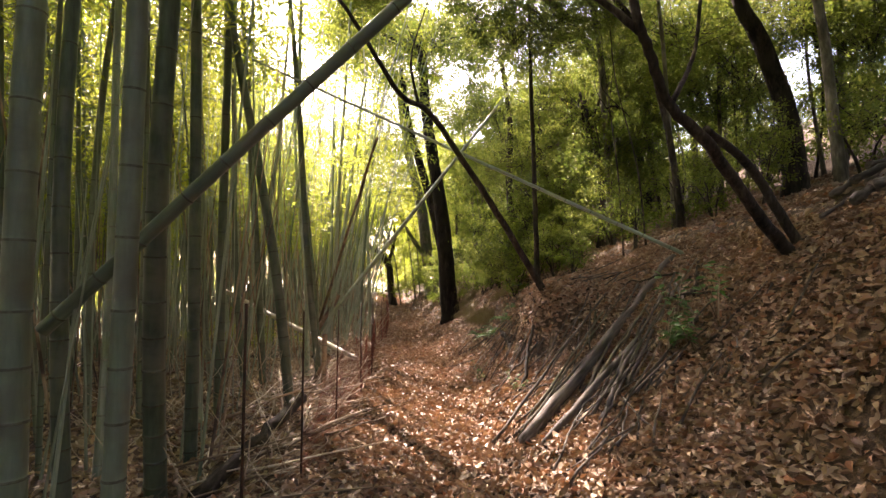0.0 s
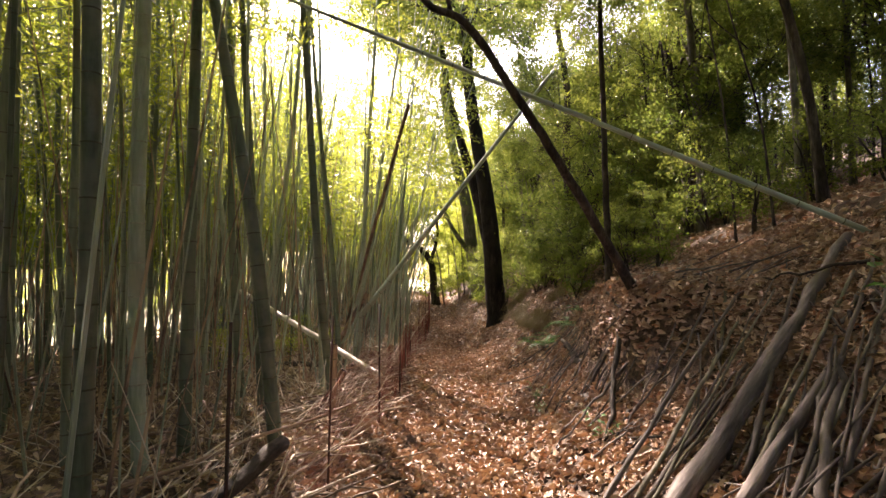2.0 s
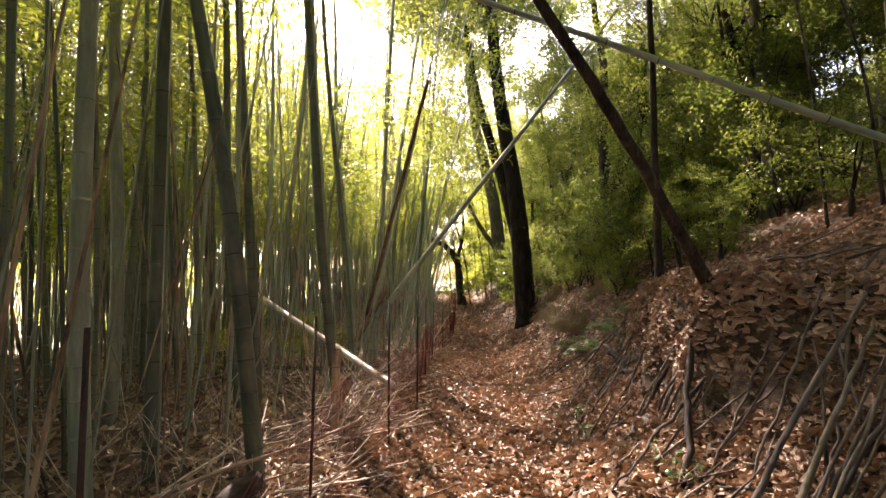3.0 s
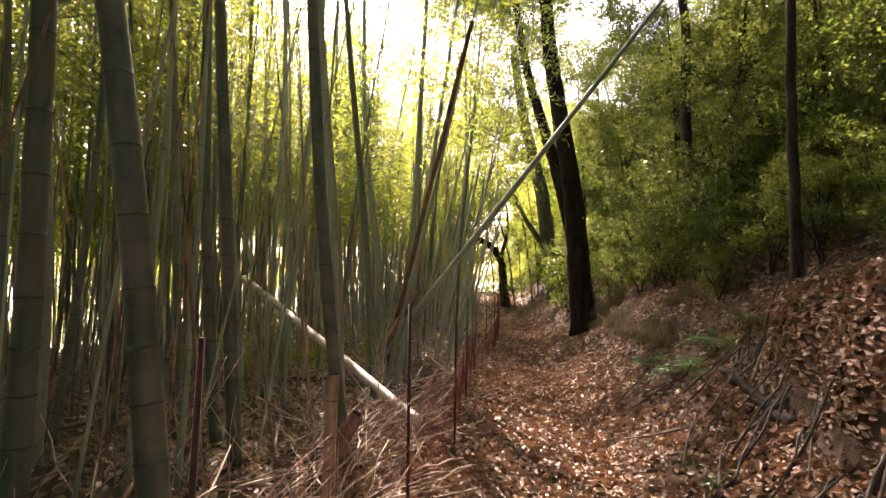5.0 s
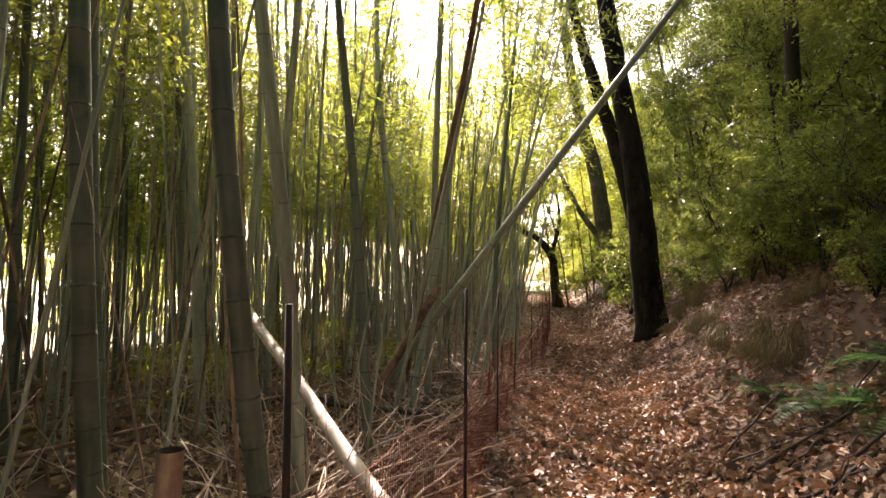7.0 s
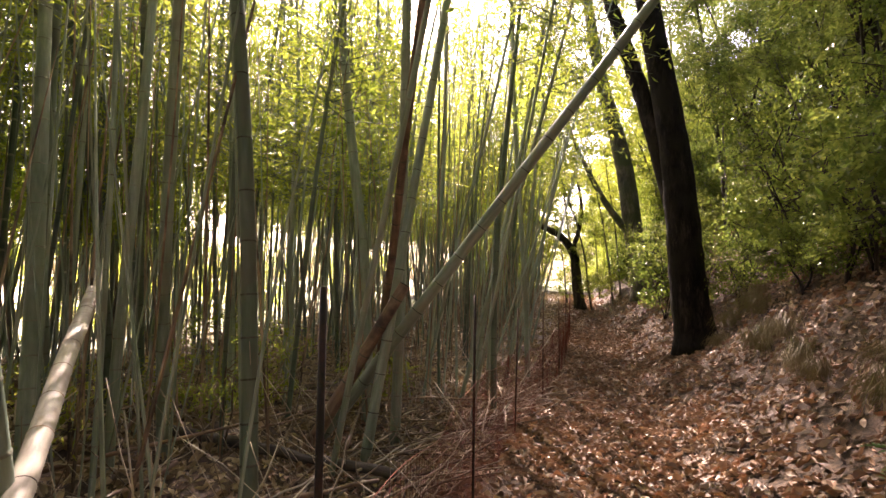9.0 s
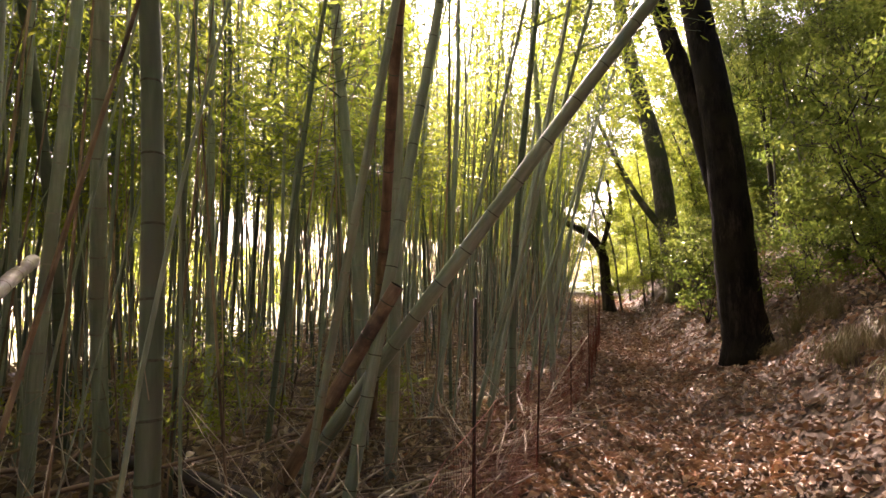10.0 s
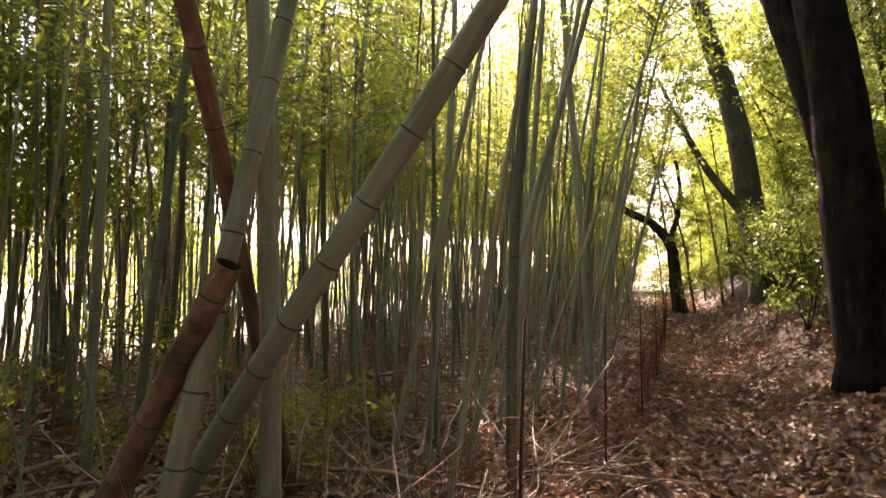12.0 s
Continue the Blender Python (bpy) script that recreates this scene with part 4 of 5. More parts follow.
for name, label, laid in (
        ("brush_pile", "tangle of dry brown sticks along the fence", sticks(300, 5, brush_place, (0.35, 1.3), (0.004, 0.013), M_TWIG, "stick")),
        ("fallen_sticks", "grey dead sticks lying down the bank", sticks(230, 6, bank_place, (0.25, 1.0), (0.005, 0.014), M_LOG, "stick")),
        ("dry_canes", "pale thin dry canes leaning in the brush", sticks(290, 7, cane_place, (0.4, 1.4), (0.003, 0.007), M_TWIG, "cane")),
        ("dead_branches", "pale broken bamboo branches standing up in the brush", sticks(290, 9, twig_place, (0.3, 1.1), (0.002, 0.006), M_DRY, "branch")),
        ("grove_debris", "dead bamboo pieces lying on the grove floor", sticks(260, 8, floor_place, (0.6, 2.2), (0.012, 0.035), M_DEAD, "stick"))):
    holder = thing(name, label, "brush")
    for me, m in laid:
        part(me.name.split(".")[0], me, holder).matrix_local = m

# roots hanging from the lip of the bank
roots = thing("roots", "dark bare roots hanging from the eroded bank edge", "roots")
for i in range(34):
    y = rng.uniform(6.0, 11.3)
    d = rng.uniform(2.1, 2.45)
    x = float(path_x(y)) + d
    a = lying(x, y, 0.03)
    e = rng.uniform(0.3, 0.8)
    s = Shape()
    p1 = Vector((x - 0.3 * e, y - rng.uniform(-0.1, 0.3), 0))
    p2 = Vector((x - 0.8 * e, y - rng.uniform(0.0, 0.5), 0))
    k = rng.uniform(0.006, 0.016)
    s.tube([a, (p1.x, p1.y, gz(p1.x, p1.y) + 0.08), (p2.x, p2.y, gz(p2.x, p2.y) + 0.02)], [k, k * 0.8, k * 0.4], 5)
    part("root", s.mesh("root", [M_BARK_GREY]), roots)

# ---- fence: rusty rods with a thin orange net ----
FENCE_Y = [2.9, 4.3, 6.0, 8.0, 10.0, 12.1, 14.4, 16.5, 18.6, 21.2, 24.4, 28.0, 32.0]
FENCE_X = [-1.1, -1.15, -1.22, -1.25, -1.36, -1.62, -1.88, -1.95, -2.02, -2.24, -2.55, -3.0, -3.5]
fence = thing("fence", "low orange net fence on thin rusty rods", "fence")
for i, (x, y) in enumerate(zip(FENCE_X, FENCE_Y)):
    s = Shape()
    z, h = gz(x, y), 1.38 + rng.uniform(-0.12, 0.12)
    k = 0.011 if i in (3, 4) else 0.009
    w = rng.gauss(0, 0.006)
    s.tube([(x, y, z - 0.1), (x + w, y, z + h / 2), (x + w * 1.6, y + w, z + h)], [k, k, k * 0.9], 7)
    part("post", s.mesh("post", [M_RUST]), fence)
net = Shape()
ys = np.arange(4.3, 32, 0.032)
xs = np.interp(ys, FENCE_Y, FENCE_X)
zs = ground_z(xs, ys)
tops = 0.82 + 0.06 * np.sin(ys * 1.1) + 0.03 * np.sin(ys * 3.7) - 0.35 * np.exp(-((ys - 4.5) / 1.2) ** 2)
for i in range(len(ys)):
    w = 0.02 * math.sin(ys[i] * 5)
    net.tube([(xs[i] + w, ys[i], zs[i]), (xs[i] - w, ys[i] + 0.01, zs[i] + tops[i])], [0.0009, 0.0009], 3, 0, False)
for r in range(21):
    pts = [(xs[i] + 0.02 * math.sin(ys[i] * 5) * (1 - r / 10), ys[i], zs[i] + tops[i] * r / 20 + 0.008 * math.sin(ys[i] * 7 + r)) for i in range(0, len(ys), 4)]
    net.tube(pts, [0.002 if r == 20 else 0.0008] * len(pts), 3, 0, False)
part("net", net.mesh("net", [M_NET], False), fence, "thin orange-red plastic netting")


# ---- ferns and small plants ----
def frond(length, seed):
    r = random.Random(seed)
    s = Shape()
    n = 18
    pts = [Vector((length * i / n, 0, length * (0.75 * i / n - 0.85 * (i / n) ** 2))) for i in range(n + 1)]
    s.tube(pts, [0.004 * (1 - 0.8 * i / n) for i in range(n + 1)], 3, 0, False)
    for i in range(3, n):
        w = 0.28 * length * math.sin(math.pi * (i / n) ** 0.8) + 0.02
        for side in (1, -1):
            s.leaf(pts[i], Vector((0.35, side, -0.1 + r.uniform(-0.1, 0.1))), Vector((0, 0, 1)), w, 0.05 * length + 0.012)
    return s.mesh("frond", [M_FERN], False)


FRONDS = [frond(1.0, i) for i in range(3)]


def fern(x, y, k, n=9):
    f = thing("fern", "green fern with arching fronds on the bank", "fern", "ferns", Matrix.Translation(lying(x, y, 0)))
    for i in range(n):
        p = part("frond", rng.choice(FRONDS), f)
        s = k * rng.uniform(0.7, 1.1)
        p.matrix_local = Matrix.Rotation(6.28 * i / n + rng.uniform(-0.3, 0.3), 4, "Z") @ Matrix.Rotation(rng.uniform(-0.35, 0.15), 4, "Y") @ Matrix.Diagonal((s, s, s, 1))


for x, y, k in ((1.2, 11.0, 0.6), (1.45, 11.3, 0.55), (1.05, 11.6, 0.5), (1.5, 10.6, 0.4), (0.85, 12.4, 0.35), (1.9, 12.6, 0.5), (2.1, 4.5, 0.3)):
    fern(x, y, k)


def seed_leaf(mat):
    s = Shape()
    s.leaf(Vector((0, 0, 0)), Vector((1, 0, -0.1)), Vector((0, 0, 1)), 0.11, 0.055)
    return s.mesh("leaf", [mat], False)


SEED_LEAF = {}


def sprig(x, y, z, k, mat, label, seed, name="seedling"):
    r = random.Random(seed)
    if mat.name not in SEED_LEAF:
        SEED_LEAF[mat.name] = seed_leaf(mat)
    ob = thing(name, label, "plant", "", Matrix.Translation((x, y, z)))
    for _ in range(5):
        tip = Vector((r.uniform(-0.25, 0.25), r.uniform(-0.25, 0.25), r.uniform(0.2, 0.5))) * k
        s = Shape()
        s.tube([(0, 0, -0.02), tip * 0.5 + Vector((0, 0, 0.05 * k)), tip], [0.005, 0.004, 0.002], 4)
        part("stem", s.mesh("stem", [M_TWIG]), ob)
        for _ in range(7):
            m = Matrix.Translation(tip * r.uniform(0.5, 1.1)) @ Matrix.Rotation(r.uniform(0, 6.28), 4, "Z") @ Matrix.Rotation(r.uniform(-0.5, 0.5), 4, "Y") @ Matrix.Rotation(r.uniform(-0.6, 0.6), 4, "X")
            part("leaf", SEED_LEAF[mat.name], ob).matrix_local = m @ Matrix.Scale(k, 4)
    return ob


for i, (x, y, k) in enumerate(((1.95, 4.55, 1.0), (2.2, 4.9, 0.9), (2.05, 4.25, 0.8), (2.3, 4.35, 1.0), (0.9, 6.4, 0.5), (0.6, 8.0, 0.4), (0.55, 8.6, 0.5))):
    sprig(x, y, gz(x, y), k, M_FERN, "small green seedling among dead leaves", 30 + i)
sprig(-7.5, 15.1, gz(-7.5, 15.1), 1.6, M_YLEAF, "small plant with yellow leaves under the bamboo", 44)
for i in range(6):
    y = rng.uniform(13.5, 16.5)
    x = float(path_x(y)) + rng.uniform(-3.6, -2.2)
    sprig(x, y, gz(x, y), rng.uniform(1.0, 1.6), M_BLEAF, "low green undergrowth at the foot of the bamboo", 50 + i)


# ---- fallen leaves ----
def litter_leaf(seed):
    """One dry curled leaf, a metre long before scaling."""
    r = random.Random(seed)
    s = Shape()
    curl, fold = r.uniform(-0.4, 0.9), r.uniform(0.02, 0.42)
    rows = []
    wide = r.uniform(0.75, 1.25)
    twist = r.uniform(-0.5, 0.5)
    for i, w in enumerate((0.0, 0.34 * wide, 0.42 * wide, 0.24 * wide, 0.0)):
        t = i / 4
        z = curl * (t - 0.5) ** 2 + 0.05 * math.sin(t * 7 + seed)
        rows.append((Vector((t + r.uniform(-0.05, 0.05), -w * 0.5, z + fold * w * 2 - twist * w * (t - 0.4))), Vector((t, 0.05 * math.sin(3 * t + seed), z)), Vector((t + r.uniform(-0.05, 0.05), w * 0.5, z + fold * w * 2 * r.uniform(0.2, 1.3) + twist * w * (t - 0.4)))))
    s.v = [rows[0][1]] + [p for row in rows[1:4] for p in row] + [rows[4][1]]
    s.f = [(0, 2, 1), (0, 3, 2), (1, 2, 5, 4), (2, 3, 6, 5), (4, 5, 8, 7), (5, 6, 9, 8), (7, 8, 10), (8, 9, 10)]
    s.m = [0] * 8
    return s


LEAVES = [litter_leaf(i) for i in range(8)]
LEAF_V = [np.array([tuple(p) for p in s.v]) - np.array([0.5, 0, 0]) for s in LEAVES]
nrng = np.random.RandomState(5)


def scatter(y0, y1, d0, d1, n, size=(0.055, 0.118), high=0.035, lip=False):
    """Places and turns for n leaves lying on the ground."""
    y = nrng.uniform(y0, y1, n)
    d = nrng.uniform(d0, d1, n) + (np.interp(y, LIP_Y, LIP_D) if lip else 0)
    x = path_x(y) + d
    e = 0.06
    z = ground_z(x, y)
    sx, sy = (ground_z(x + e, y) - z) / e, (ground_z(x, y + e) - z) / e
    nrm = np.stack([-sx, -sy, np.ones(n)], 1) + nrng.normal(0, 0.5, (n, 3))
    nrm /= np.linalg.norm(nrm, axis=1, keepdims=True)
    a = nrng.uniform(0, 2 * np.pi, n)
    t = np.stack([np.cos(a), np.sin(a), np.zeros(n)], 1)
    t -= nrm * (t * nrm).sum(1, keepdims=True)
    t /= np.linalg.norm(t, axis=1, keepdims=True)
    return np.stack([x, y, z + nrng.uniform(0.004, high, n)], 1), t, np.cross(nrm, t), nrm, nrng.uniform(*size, n)


def litter(name, label, batches, mat=None):
    vs, fs, base = [], [], 0
    for p, t, s, nrm, k in batches:
        kind = nrng.randint(0, 8, len(p))
        for j in range(8):
            pick = kind == j
            q, v = int(pick.sum()), LEAF_V[j]
            if not q:
                continue
            w = p[pick][:, None] + k[pick][:, None, None] * (t[pick][:, None] * v[None, :, 0:1] + s[pick][:, None] * v[None, :, 1:2] + nrm[pick][:, None] * v[None, :, 2:3])
            vs.append(w.reshape(-1, 3))
            off = base + np.arange(q) * len(v)
            for face in LEAVES[j].f:
                fs += (off[:, None] + np.array(face)[None]).tolist()
            base += q * len(v)
    me = bpy.data.meshes.new(name)
    me.from_pydata(np.concatenate(vs).tolist(), [], fs)
    me.materials.append(mat or M_LITTER)
    me.update()
    return tagged(new(name, me), label, "leaves", kind="stuff")


litter("fallen_leaves", "dry brown and tan fallen leaves covering the path and bank", [
    scatter(0.6, 2.5, -1.0, 4.5, 8500, (0.045, 0.095)), scatter(2.2, 9.0, -1.0, 1.2, 8500), scatter(9.0, 16, -1.05, 1.3, 8000), scatter(16, 26, -1.05, 1.3, 5000, (0.08, 0.14)), scatter(26, 42, -1.2, 1.4, 3500, (0.1, 0.17)),
    scatter(2.5, 10.0, 1.2, 3.6, 23000, (0.045, 0.098)), scatter(5.4, 11.6, 1.5, 2.5, 2000, (0.05, 0.10)), scatter(5.5, 11.5, -0.42, 0.12, 5500, (0.05, 0.105), 0.08, True), scatter(10, 18, 1.3, 3.6, 5500), scatter(18, 30, 1.3, 3.4, 3000, (0.09, 0.15)),
    scatter(3, 14, 3.6, 8.5, 8000, (0.07, 0.13)), scatter(14, 30, 3.4, 9, 2500, (0.1, 0.16)),
    scatter(2.5, 18, -2.6, -1.0, 4500, (0.05, 0.11))])
litter("bamboo_litter", "pale dry bamboo leaves covering the grove floor", [scatter(2.5, 20, -3.4, -1.15, 6000, (0.06, 0.13)), scatter(3, 24, -8, -3.2, 9000, (0.09, 0.17)), scatter(20, 44, -6, -1.0, 5000, (0.1, 0.18)), scatter(4, 32, -11, -8, 3000, (0.14, 0.24))], M_STRAW)
carpet = thing("leaf_carpet", "loose curled dead leaves on the path surface", "leaves")
LEAF_ME = [s.mesh("leaf", [M_LITTER]) for s in LEAVES]
p, t, sd, nr, k = scatter(3.5, 9.0, -0.9, 1.6, 300, (0.08, 0.14), 0.045)
for i in range(300):
    ob = part("leaf", LEAF_ME[i % 8], carpet)
    ob.matrix_local = Matrix(((t[i][0], sd[i][0], nr[i][0], p[i][0]), (t[i][1], sd[i][1], nr[i][1], p[i][1]), (t[i][2], sd[i][2], nr[i][2], p[i][2]), (0, 0, 0, 1))) @ Matrix.Diagonal((k[i], k[i], k[i], 1))

SPRAYS = [leaf_crown(100 + i, (0.7, 0.7, 0.55), 22, 40, 0.09, 0.022, 0.28).mesh("crown", [M_TWIG, M_BLEAF], False) for i in range(2)]
for x, y, z, k in ((-4.2, 12.7, 0.75, 0.7), (-5.2, 14.4, 0.6, 0.9), (-6.0, 13.4, 0.6, 0.9), (-3.7, 14.6, 0.5, 0.6), (-5.0, 11.4, 0.6, 0.8), (-6.6, 15.2, 0.8, 1.0)):
    t = thing("bamboo_shrub", "low spray of bamboo leaves between the culms", "shrub", "", Matrix.Translation((x, y, gz(x, y) - 0.03)))
    s = Shape()
    limb(s, [(0, 0, 0), (0.05, 0.03, z * 0.5), (0.1, 0.0, z)], 0.012, 0.006, 5, 3, 0.01)
    part("stem", s.mesh("stem", [M_TWIG]), t)
    c = part("crown", SPRAYS[int(k * 10) % 2], t)
    c.matrix_local = Matrix.Translation((0.05, 0, z)) @ Matrix.Scale(k, 4)
for x, y, k in ((0.95, 18.9, 0.75), (1.35, 19.5, 1.0), (1.6, 18.3, 0.8), (1.2, 20.4, 1.0)):
    bush(x, y, k, "dark evergreen shrub behind the big tree")

# dry grass hanging over the cut of the bank beside the big tree
M_GRASS = leaf_material("dry_grass_blade", [(0.1, (0.15, 0.11, 0.055)), (0.5, (0.28, 0.22, 0.11)), (0.9, (0.16, 0.16, 0.06))], [(0.0, (0.16, 0.13, 0.04)), (1.0, (0.2, 0.2, 0.05))], 0.25, 0.5)


def tuft(seed):
    r = random.Random(seed)
    s = Shape()
    for _ in range(90):
        a = r.uniform(0, 6.283)
        q = Vector((r.gauss(0, 0.1), r.gauss(0, 0.1), 0))
        way = Vector((math.cos(a), math.sin(a), 0)) * r.uniform(0.08, 0.3) - Vector((0.12, 0.05, 0))
        h = r.uniform(0.15, 0.42)
        s.tube([q, q + way * 0.4 + Vector((0, 0, h)), q + way + Vector((0, 0, h * 0.55)), q + way * 1.3 - Vector((0, 0, h * 0.15))], [0.004, 0.004, 0.003, 0.001], 3, 0, False)
    return s.mesh("grass_tuft", [M_GRASS], False)


TUFTS = [tuft(i) for i in range(3)]
for i in range(20):
    y = rng.uniform(12.5, 18.6)
    x = float(path_x(y)) + rng.uniform(1.9, 2.7)
    g = tagged(new("grass_tuft", TUFTS[i % 3]), "drooping tuft of dry olive-brown grass on the bank", "grass", "grass tufts on the bank")
    g.matrix_world = Matrix.Translation(lying(x, y, -0.01)) @ Matrix.Rotation(rng.gauss(0, 0.5), 4, "Z") @ Matrix.Scale(rng.uniform(0.45, 0.8), 4)

# branches and thick roots caught on the steep edge of the bank
for i in range(30):
    y = 5.3 + 4.6 * rng.random() ** 1.3
    x = float(path_x(y)) + float(np.interp(y, LIP_Y, LIP_D)) + rng.uniform(-0.25, 0.5)
    q = rng.uniform(0.25, 1.3)
    turn = rng.gauss(0.6, 0.75)
    k = rng.uniform(0.006, 0.026)
    log(lying(x, y, rng.uniform(0.0, 0.07)), lying(x - 0.85 * q * math.cos(turn), y - 0.85 * q * math.sin(turn), rng.uniform(0.0, 0.06)), k, k * rng.uniform(0.4, 1.0), "dead branch caught on the eroded bank", 0.035, M_BARK if i % 2 else M_LOG)

# low shrubs that hang over the bank
for x, y, k in ((3.2, 8.6, 0.6), (2.5, 10.0, 0.5), (3.4, 10.4, 0.8), (2.6, 11.6, 0.6), (3.9, 7.4, 0.55), (3.0, 12.6, 0.9), (2.3, 13.4, 0.6), (4.4, 9.4, 0.8), (4.9, 7.9, 0.8), (4.2, 11.6, 1.0), (2.0, 15.0, 0.7), (1.9, 16.3, 0.6), (3.6, 13.8, 0.8), (2.7, 14.4, 0.7), (3.2, 15.6, 0.9), (1.7, 12.4, 0.4), (2.0, 13.9, 0.5), (1.5, 17.2, 0.5), (2.4, 17.0, 0.8), (3.0, 11.2, 0.6), (5.0, 5.6, 0.7), (5.6, 6.8, 0.9), (1.9, 12.8, 0.7), (2.2, 12.0, 0.7), (1.7, 13.6, 0.6), (1.6, 14.6, 0.7), (1.45, 15.6, 0.6), (2.6, 12.9, 0.8), (1.3, 16.6, 0.45), (2.4, 11.2, 0.6), (2.1, 14.2, 0.8), (1.9, 15.8, 0.8)):
    bush(x, y, k, "low dark evergreen shrub hanging over the bank")

# evergreens close to the bank past the ferns, whose low crowns close the view uphill
for x, y, limbs_to in (
        (3.0, 14.6, [(2.3, 14.0, 4.9), (3.6, 14.2, 4.6), (3.0, 15.4, 5.8), (4.2, 15.0, 6.4), (2.6, 13.4, 6.2)]),
        (2.6, 17.6, [(1.9, 17.0, 5.4), (2.9, 17.2, 4.4), (2.3, 18.6, 6.6), (3.6, 18.0, 6.0), (1.6, 17.6, 7.4)]),
        (3.4, 11.2, [(3.4, 11.0, 4.3), (4.4, 11.4, 4.8), (3.2, 12.0, 5.6), (4.6, 12.4, 6.2)]),
        (4.6, 20.4, [(3.2, 20.0, 6.2), (4.6, 20.2, 5.4), (3.8, 21.4, 7.8), (5.6, 20.6, 7.2), (2.2, 20.6, 8.2)]),
        (3.8, 22.6, [(2.6, 22.0, 5.6), (3.8, 22.2, 6.4), (3.0, 23.0, 7.8), (4.8, 22.8, 7.0), (2.0, 22.4, 6.8)]),
        (7.4, 9.6, [(6.6, 9.2, 6.4), (7.6, 9.0, 5.6), (8.4, 9.8, 6.6), (7.2, 10.4, 7.6)]),
        (8.6, 7.6, [(7.8, 7.2, 6.2), (8.8, 7.4, 5.4), (9.4, 7.8, 6.8), (8.2, 8.4, 7.4)]),
        (6.4, 12.4, [(5.6, 12.0, 6.2), (6.6, 12.2, 5.4), (7.4, 12.8, 6.8), (5.8, 13.0, 7.8)]),
        (2.2, 24.0, [(1.2, 23.6, 7.2), (2.4, 23.8, 5.6), (1.0, 24.6, 9.4), (3.2, 24.2, 8.4)])):
    b = Vector((x, y, gz(x, y) - 0.08))
    top = Vector((x - 0.3, y, b.z + 3.4))
    tree(b, [(rel(b, [b, (x + 0.08, y + 0.05, b.z + 1.7), top]), 0.075, 0.05)] + [(rel(b, [top - Vector((0, 0, 0.9)), (top + Vector(q)) / 2 + Vector((0, 0, 0.25)), q]), 0.032, 0.012) for q in limbs_to],
         M_BARK, "dark evergreen tree with low crowns above the bank", [(Vector(q) - b, 0.74) for q in limbs_to])

# trees added unseen behind the start of the walk, to block sky light
for x, y, tips in ((-3.4, -3.2, [(-3.4, -2.2, 6.6), (-4.4, -1.0, 7.2), (-2.4, -1.2, 7.0), (-4.4, 1.2, 8.0)]),
                   (3.4, -3.0, [(2.6, -2.0, 6.8), (1.4, -0.6, 7.2), (3.6, -0.8, 7.0), (4.6, 0.8, 7.4), (0.2, -2.4, 6.6), (2.4, -4.2, 6.4), (5.2, -1.8, 7.0)])):
    b = Vector((x, y, gz(x, y) - 0.08))
    top = Vector((x, y + 0.5, b.z + 5.0))
    tree(b, [(rel(b, [b, (x + 0.1, y + 0.1, b.z + 2.5), top]), 0.12, 0.08)] + [(rel(b, [top - Vector((0, 0, 0.6)), (top + Vector(q)) / 2 + Vector((0, 0, 0.3)), q]), 0.045, 0.014) for q in tips],
         M_BARK, "added evergreen outside the view, shading the start of the path", [(Vector(q) - b, 0.9) for q in tips])

# a tall evergreen added so that its high crown, above the view, shades the bank
b = Vector((5.4, 13.4, gz(5.4, 13.4) - 0.08))
fork = Vector((1.6, 12.6, 9.4))
tips = [(-3.6, 17.6, 10.9), (-2.8, 17.0, 10.6), (-4.2, 18.6, 11.2), (-3.0, 18.8, 11.5), (-3.4, 9.0, 9.2), (-2.2, 9.2, 9.0), (-1.4, 9.4, 9.2), (-3.6, 10.6, 9.8), (-2.6, 14.0, 9.9), (-1.6, 13.6, 9.8), (-2.0, 13.0, 9.6), (-2.6, 10.2, 10.4), (-1.0, 10.6, 10.0), (0.6, 10.4, 10.2), (-2.4, 12.6, 10.8), (-0.8, 12.8, 10.2), (0.8, 12.8, 10.6), (-2.2, 14.8, 11.2), (-0.6, 15.0, 11.0), (1.2, 15.2, 11.2), (2.4, 11.4, 10.2), (2.6, 14.0, 10.6), (-4.0, 15.2, 12.4), (-2.6, 15.4, 12.6), (-3.2, 17.2, 12.8), (-1.4, 16.8, 12.4), (-3.6, 13.4, 11.6)]
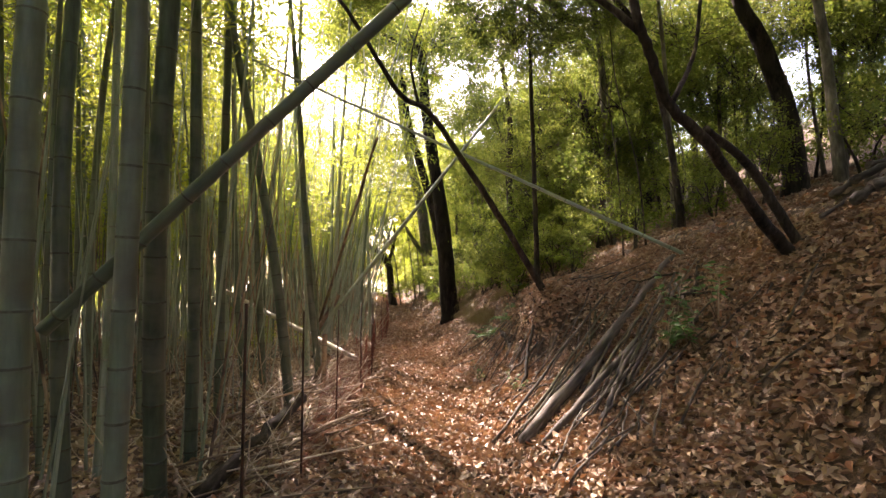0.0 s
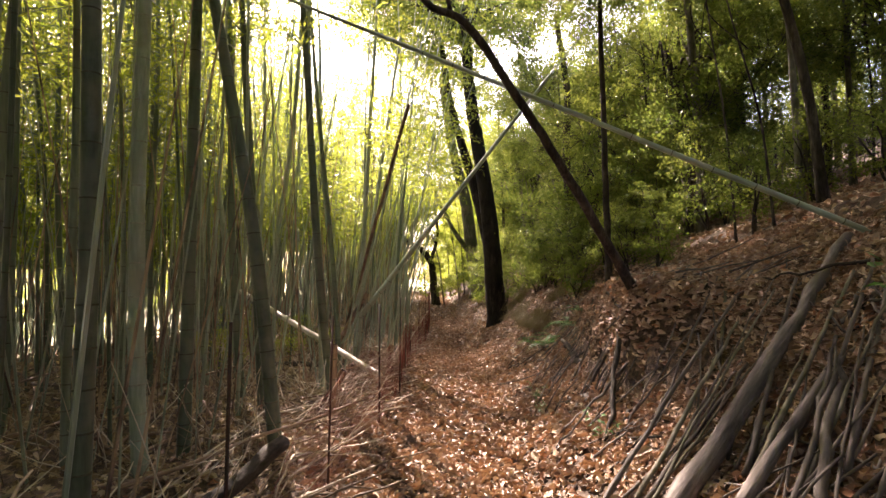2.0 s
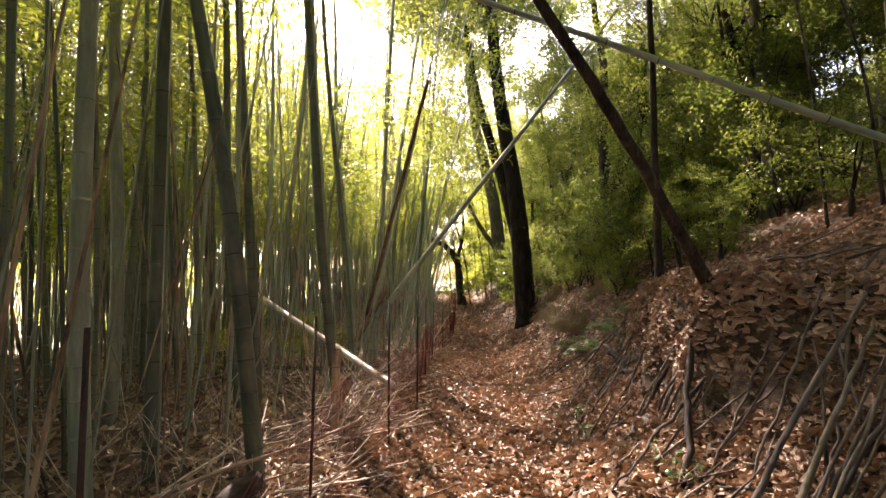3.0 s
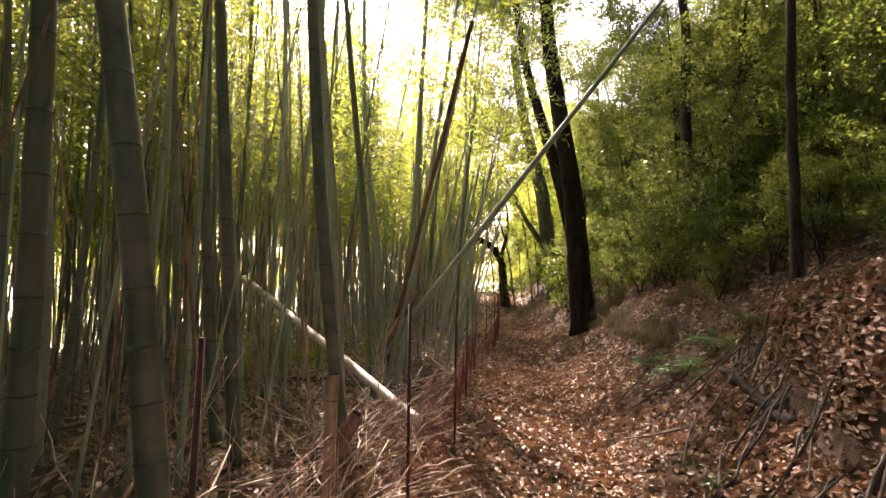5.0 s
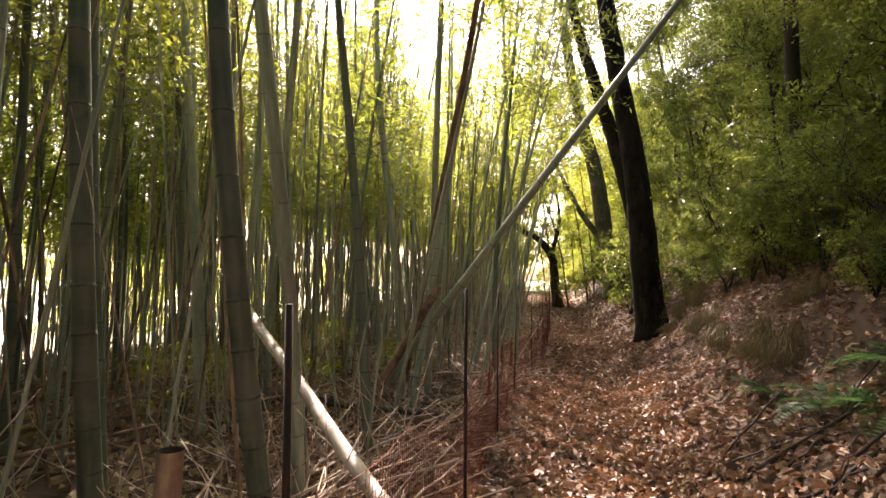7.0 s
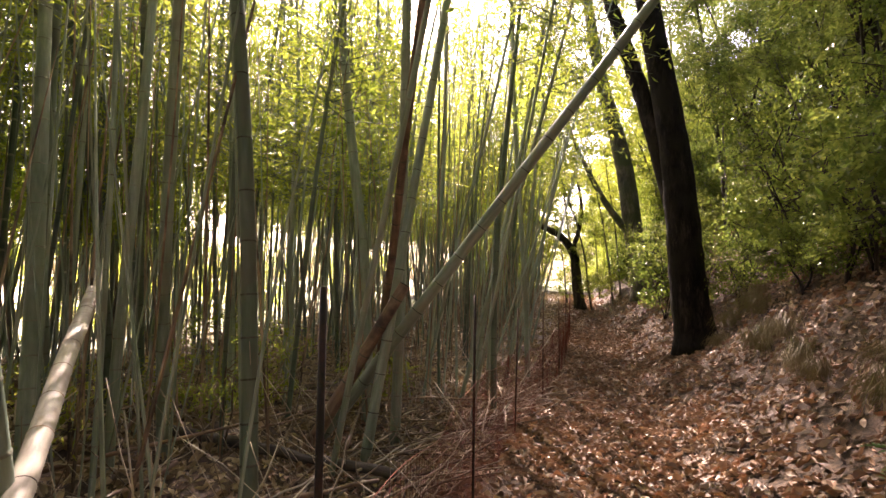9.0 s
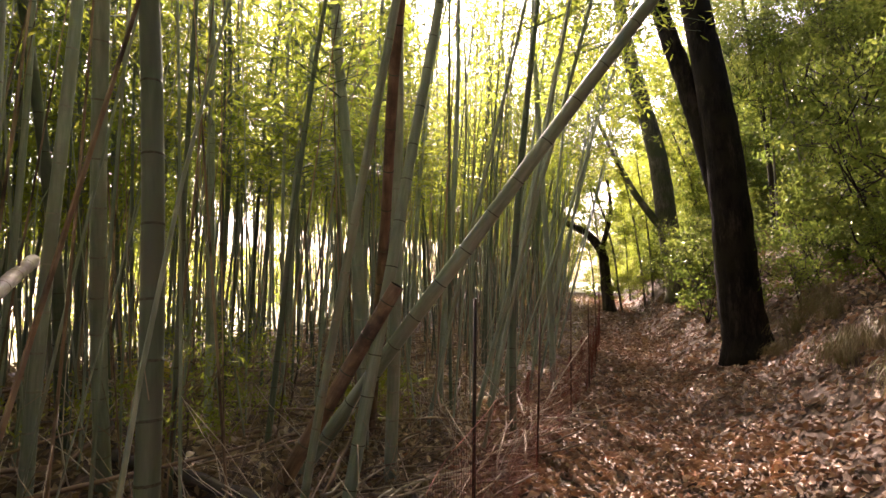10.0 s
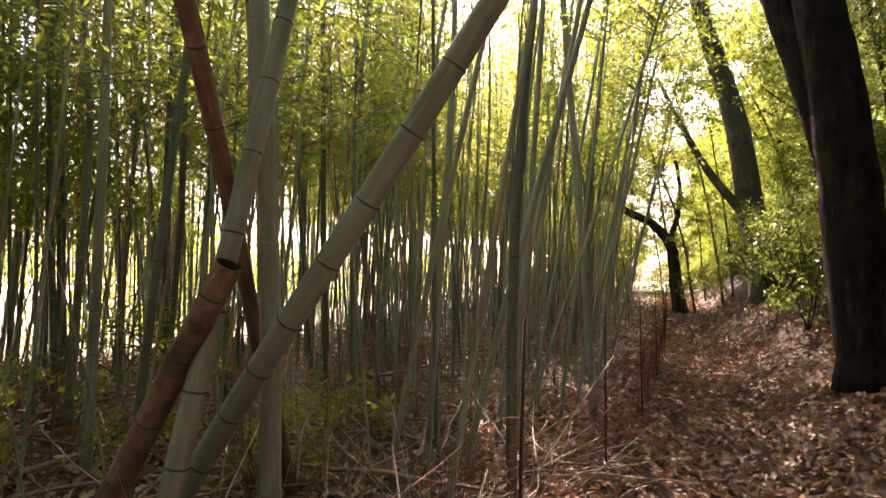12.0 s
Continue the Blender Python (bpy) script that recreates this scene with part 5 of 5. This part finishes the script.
tree(b, [(rel(b, [b, (5.0, 13.3, 5.0), (3.6, 13.0, 7.8), fork]), 0.13, 0.08)] + [(rel(b, [fork, (fork + Vector(q)) / 2 + Vector((0, 0, 0.2)), q]), 0.05, 0.014) for q in tips],
     M_BARK, "tall added evergreen, its crown arching above the view to shade the bank", [(Vector(q) - b, 0.95) for q in tips])

# sunlit saplings between the two leaning trees
for x, y, z, k in ((-1.2, 30.5, 8.2, 1.1), (-3.3, 31.5, 8.6, 0.9), (0.4, 29.4, 7.4, 1.0), (-2.0, 33.5, 10.0, 1.2), (-5.0, 33.0, 10.0, 0.9), (-4.2, 32.0, 6.6, 0.7)):
    base = Vector((x + 1.6, y + 0.5, gz(x + 1.6, y + 0.5) - 0.05))
    t = thing("sapling", "thin leaning sapling with sunlit yellow-green leaves", "tree", "", Matrix.Translation(base))
    s = Shape()
    limb(s, [(0, 0, 0), (-0.5, -0.2, (z - base.z) * 0.5), (-1.6, -0.5, z - base.z)], 0.05, 0.02, 7, 5, 0.02)
    part("trunk", s.mesh("trunk", [M_BARK_GREY]), t)
    leafy(t, LIGHT, (0.1, -0.2, 1.2), k * 0.6)
    leafy(t, LIGHT, (-0.3, 0.2, (z - base.z) * 0.38), k * 0.6)
    leafy(t, LIGHT, (-1.6, -0.5, z - base.z), k)
    leafy(t, LIGHT, (-0.7, 0.1, (z - base.z) * 0.62), k * 0.8)

# dense low bamboo along the far edge of the grove
EDGE_STEM = []
for i in range(3):
    s = Shape()
    limb(s, [(0, 0, 0), (0.06, 0.04 * i, 1.3), (0.1, 0.0, 2.6)], 0.02, 0.008, 6, 4, 0.02)
    EDGE_STEM.append(s.mesh("stem", [M_TWIG]))
for i in range(30):
    y = rng.uniform(4, 50)
    x = float(path_x(y)) - rng.uniform(13.5, 19.0)
    k = rng.uniform(2.0, 3.2)
    t = thing("bamboo_shrub", "dense leafy bamboo growing at the grove edge", "shrub", "bamboo at the grove edge", Matrix.Translation((x, y, gz(x, y) - 0.03)))
    s = EDGE_STEM[i % 3]
    part("stem", s, t)
    c = part("crown", SPRAYS[i % 2], t)
    c.matrix_local = Matrix.Translation((0.05, 0, rng.uniform(1.0, 2.6))) @ Matrix.Rotation(rng.uniform(0, 6.28), 4, "Z") @ Matrix.Diagonal((k, k, k * 1.15, 1))
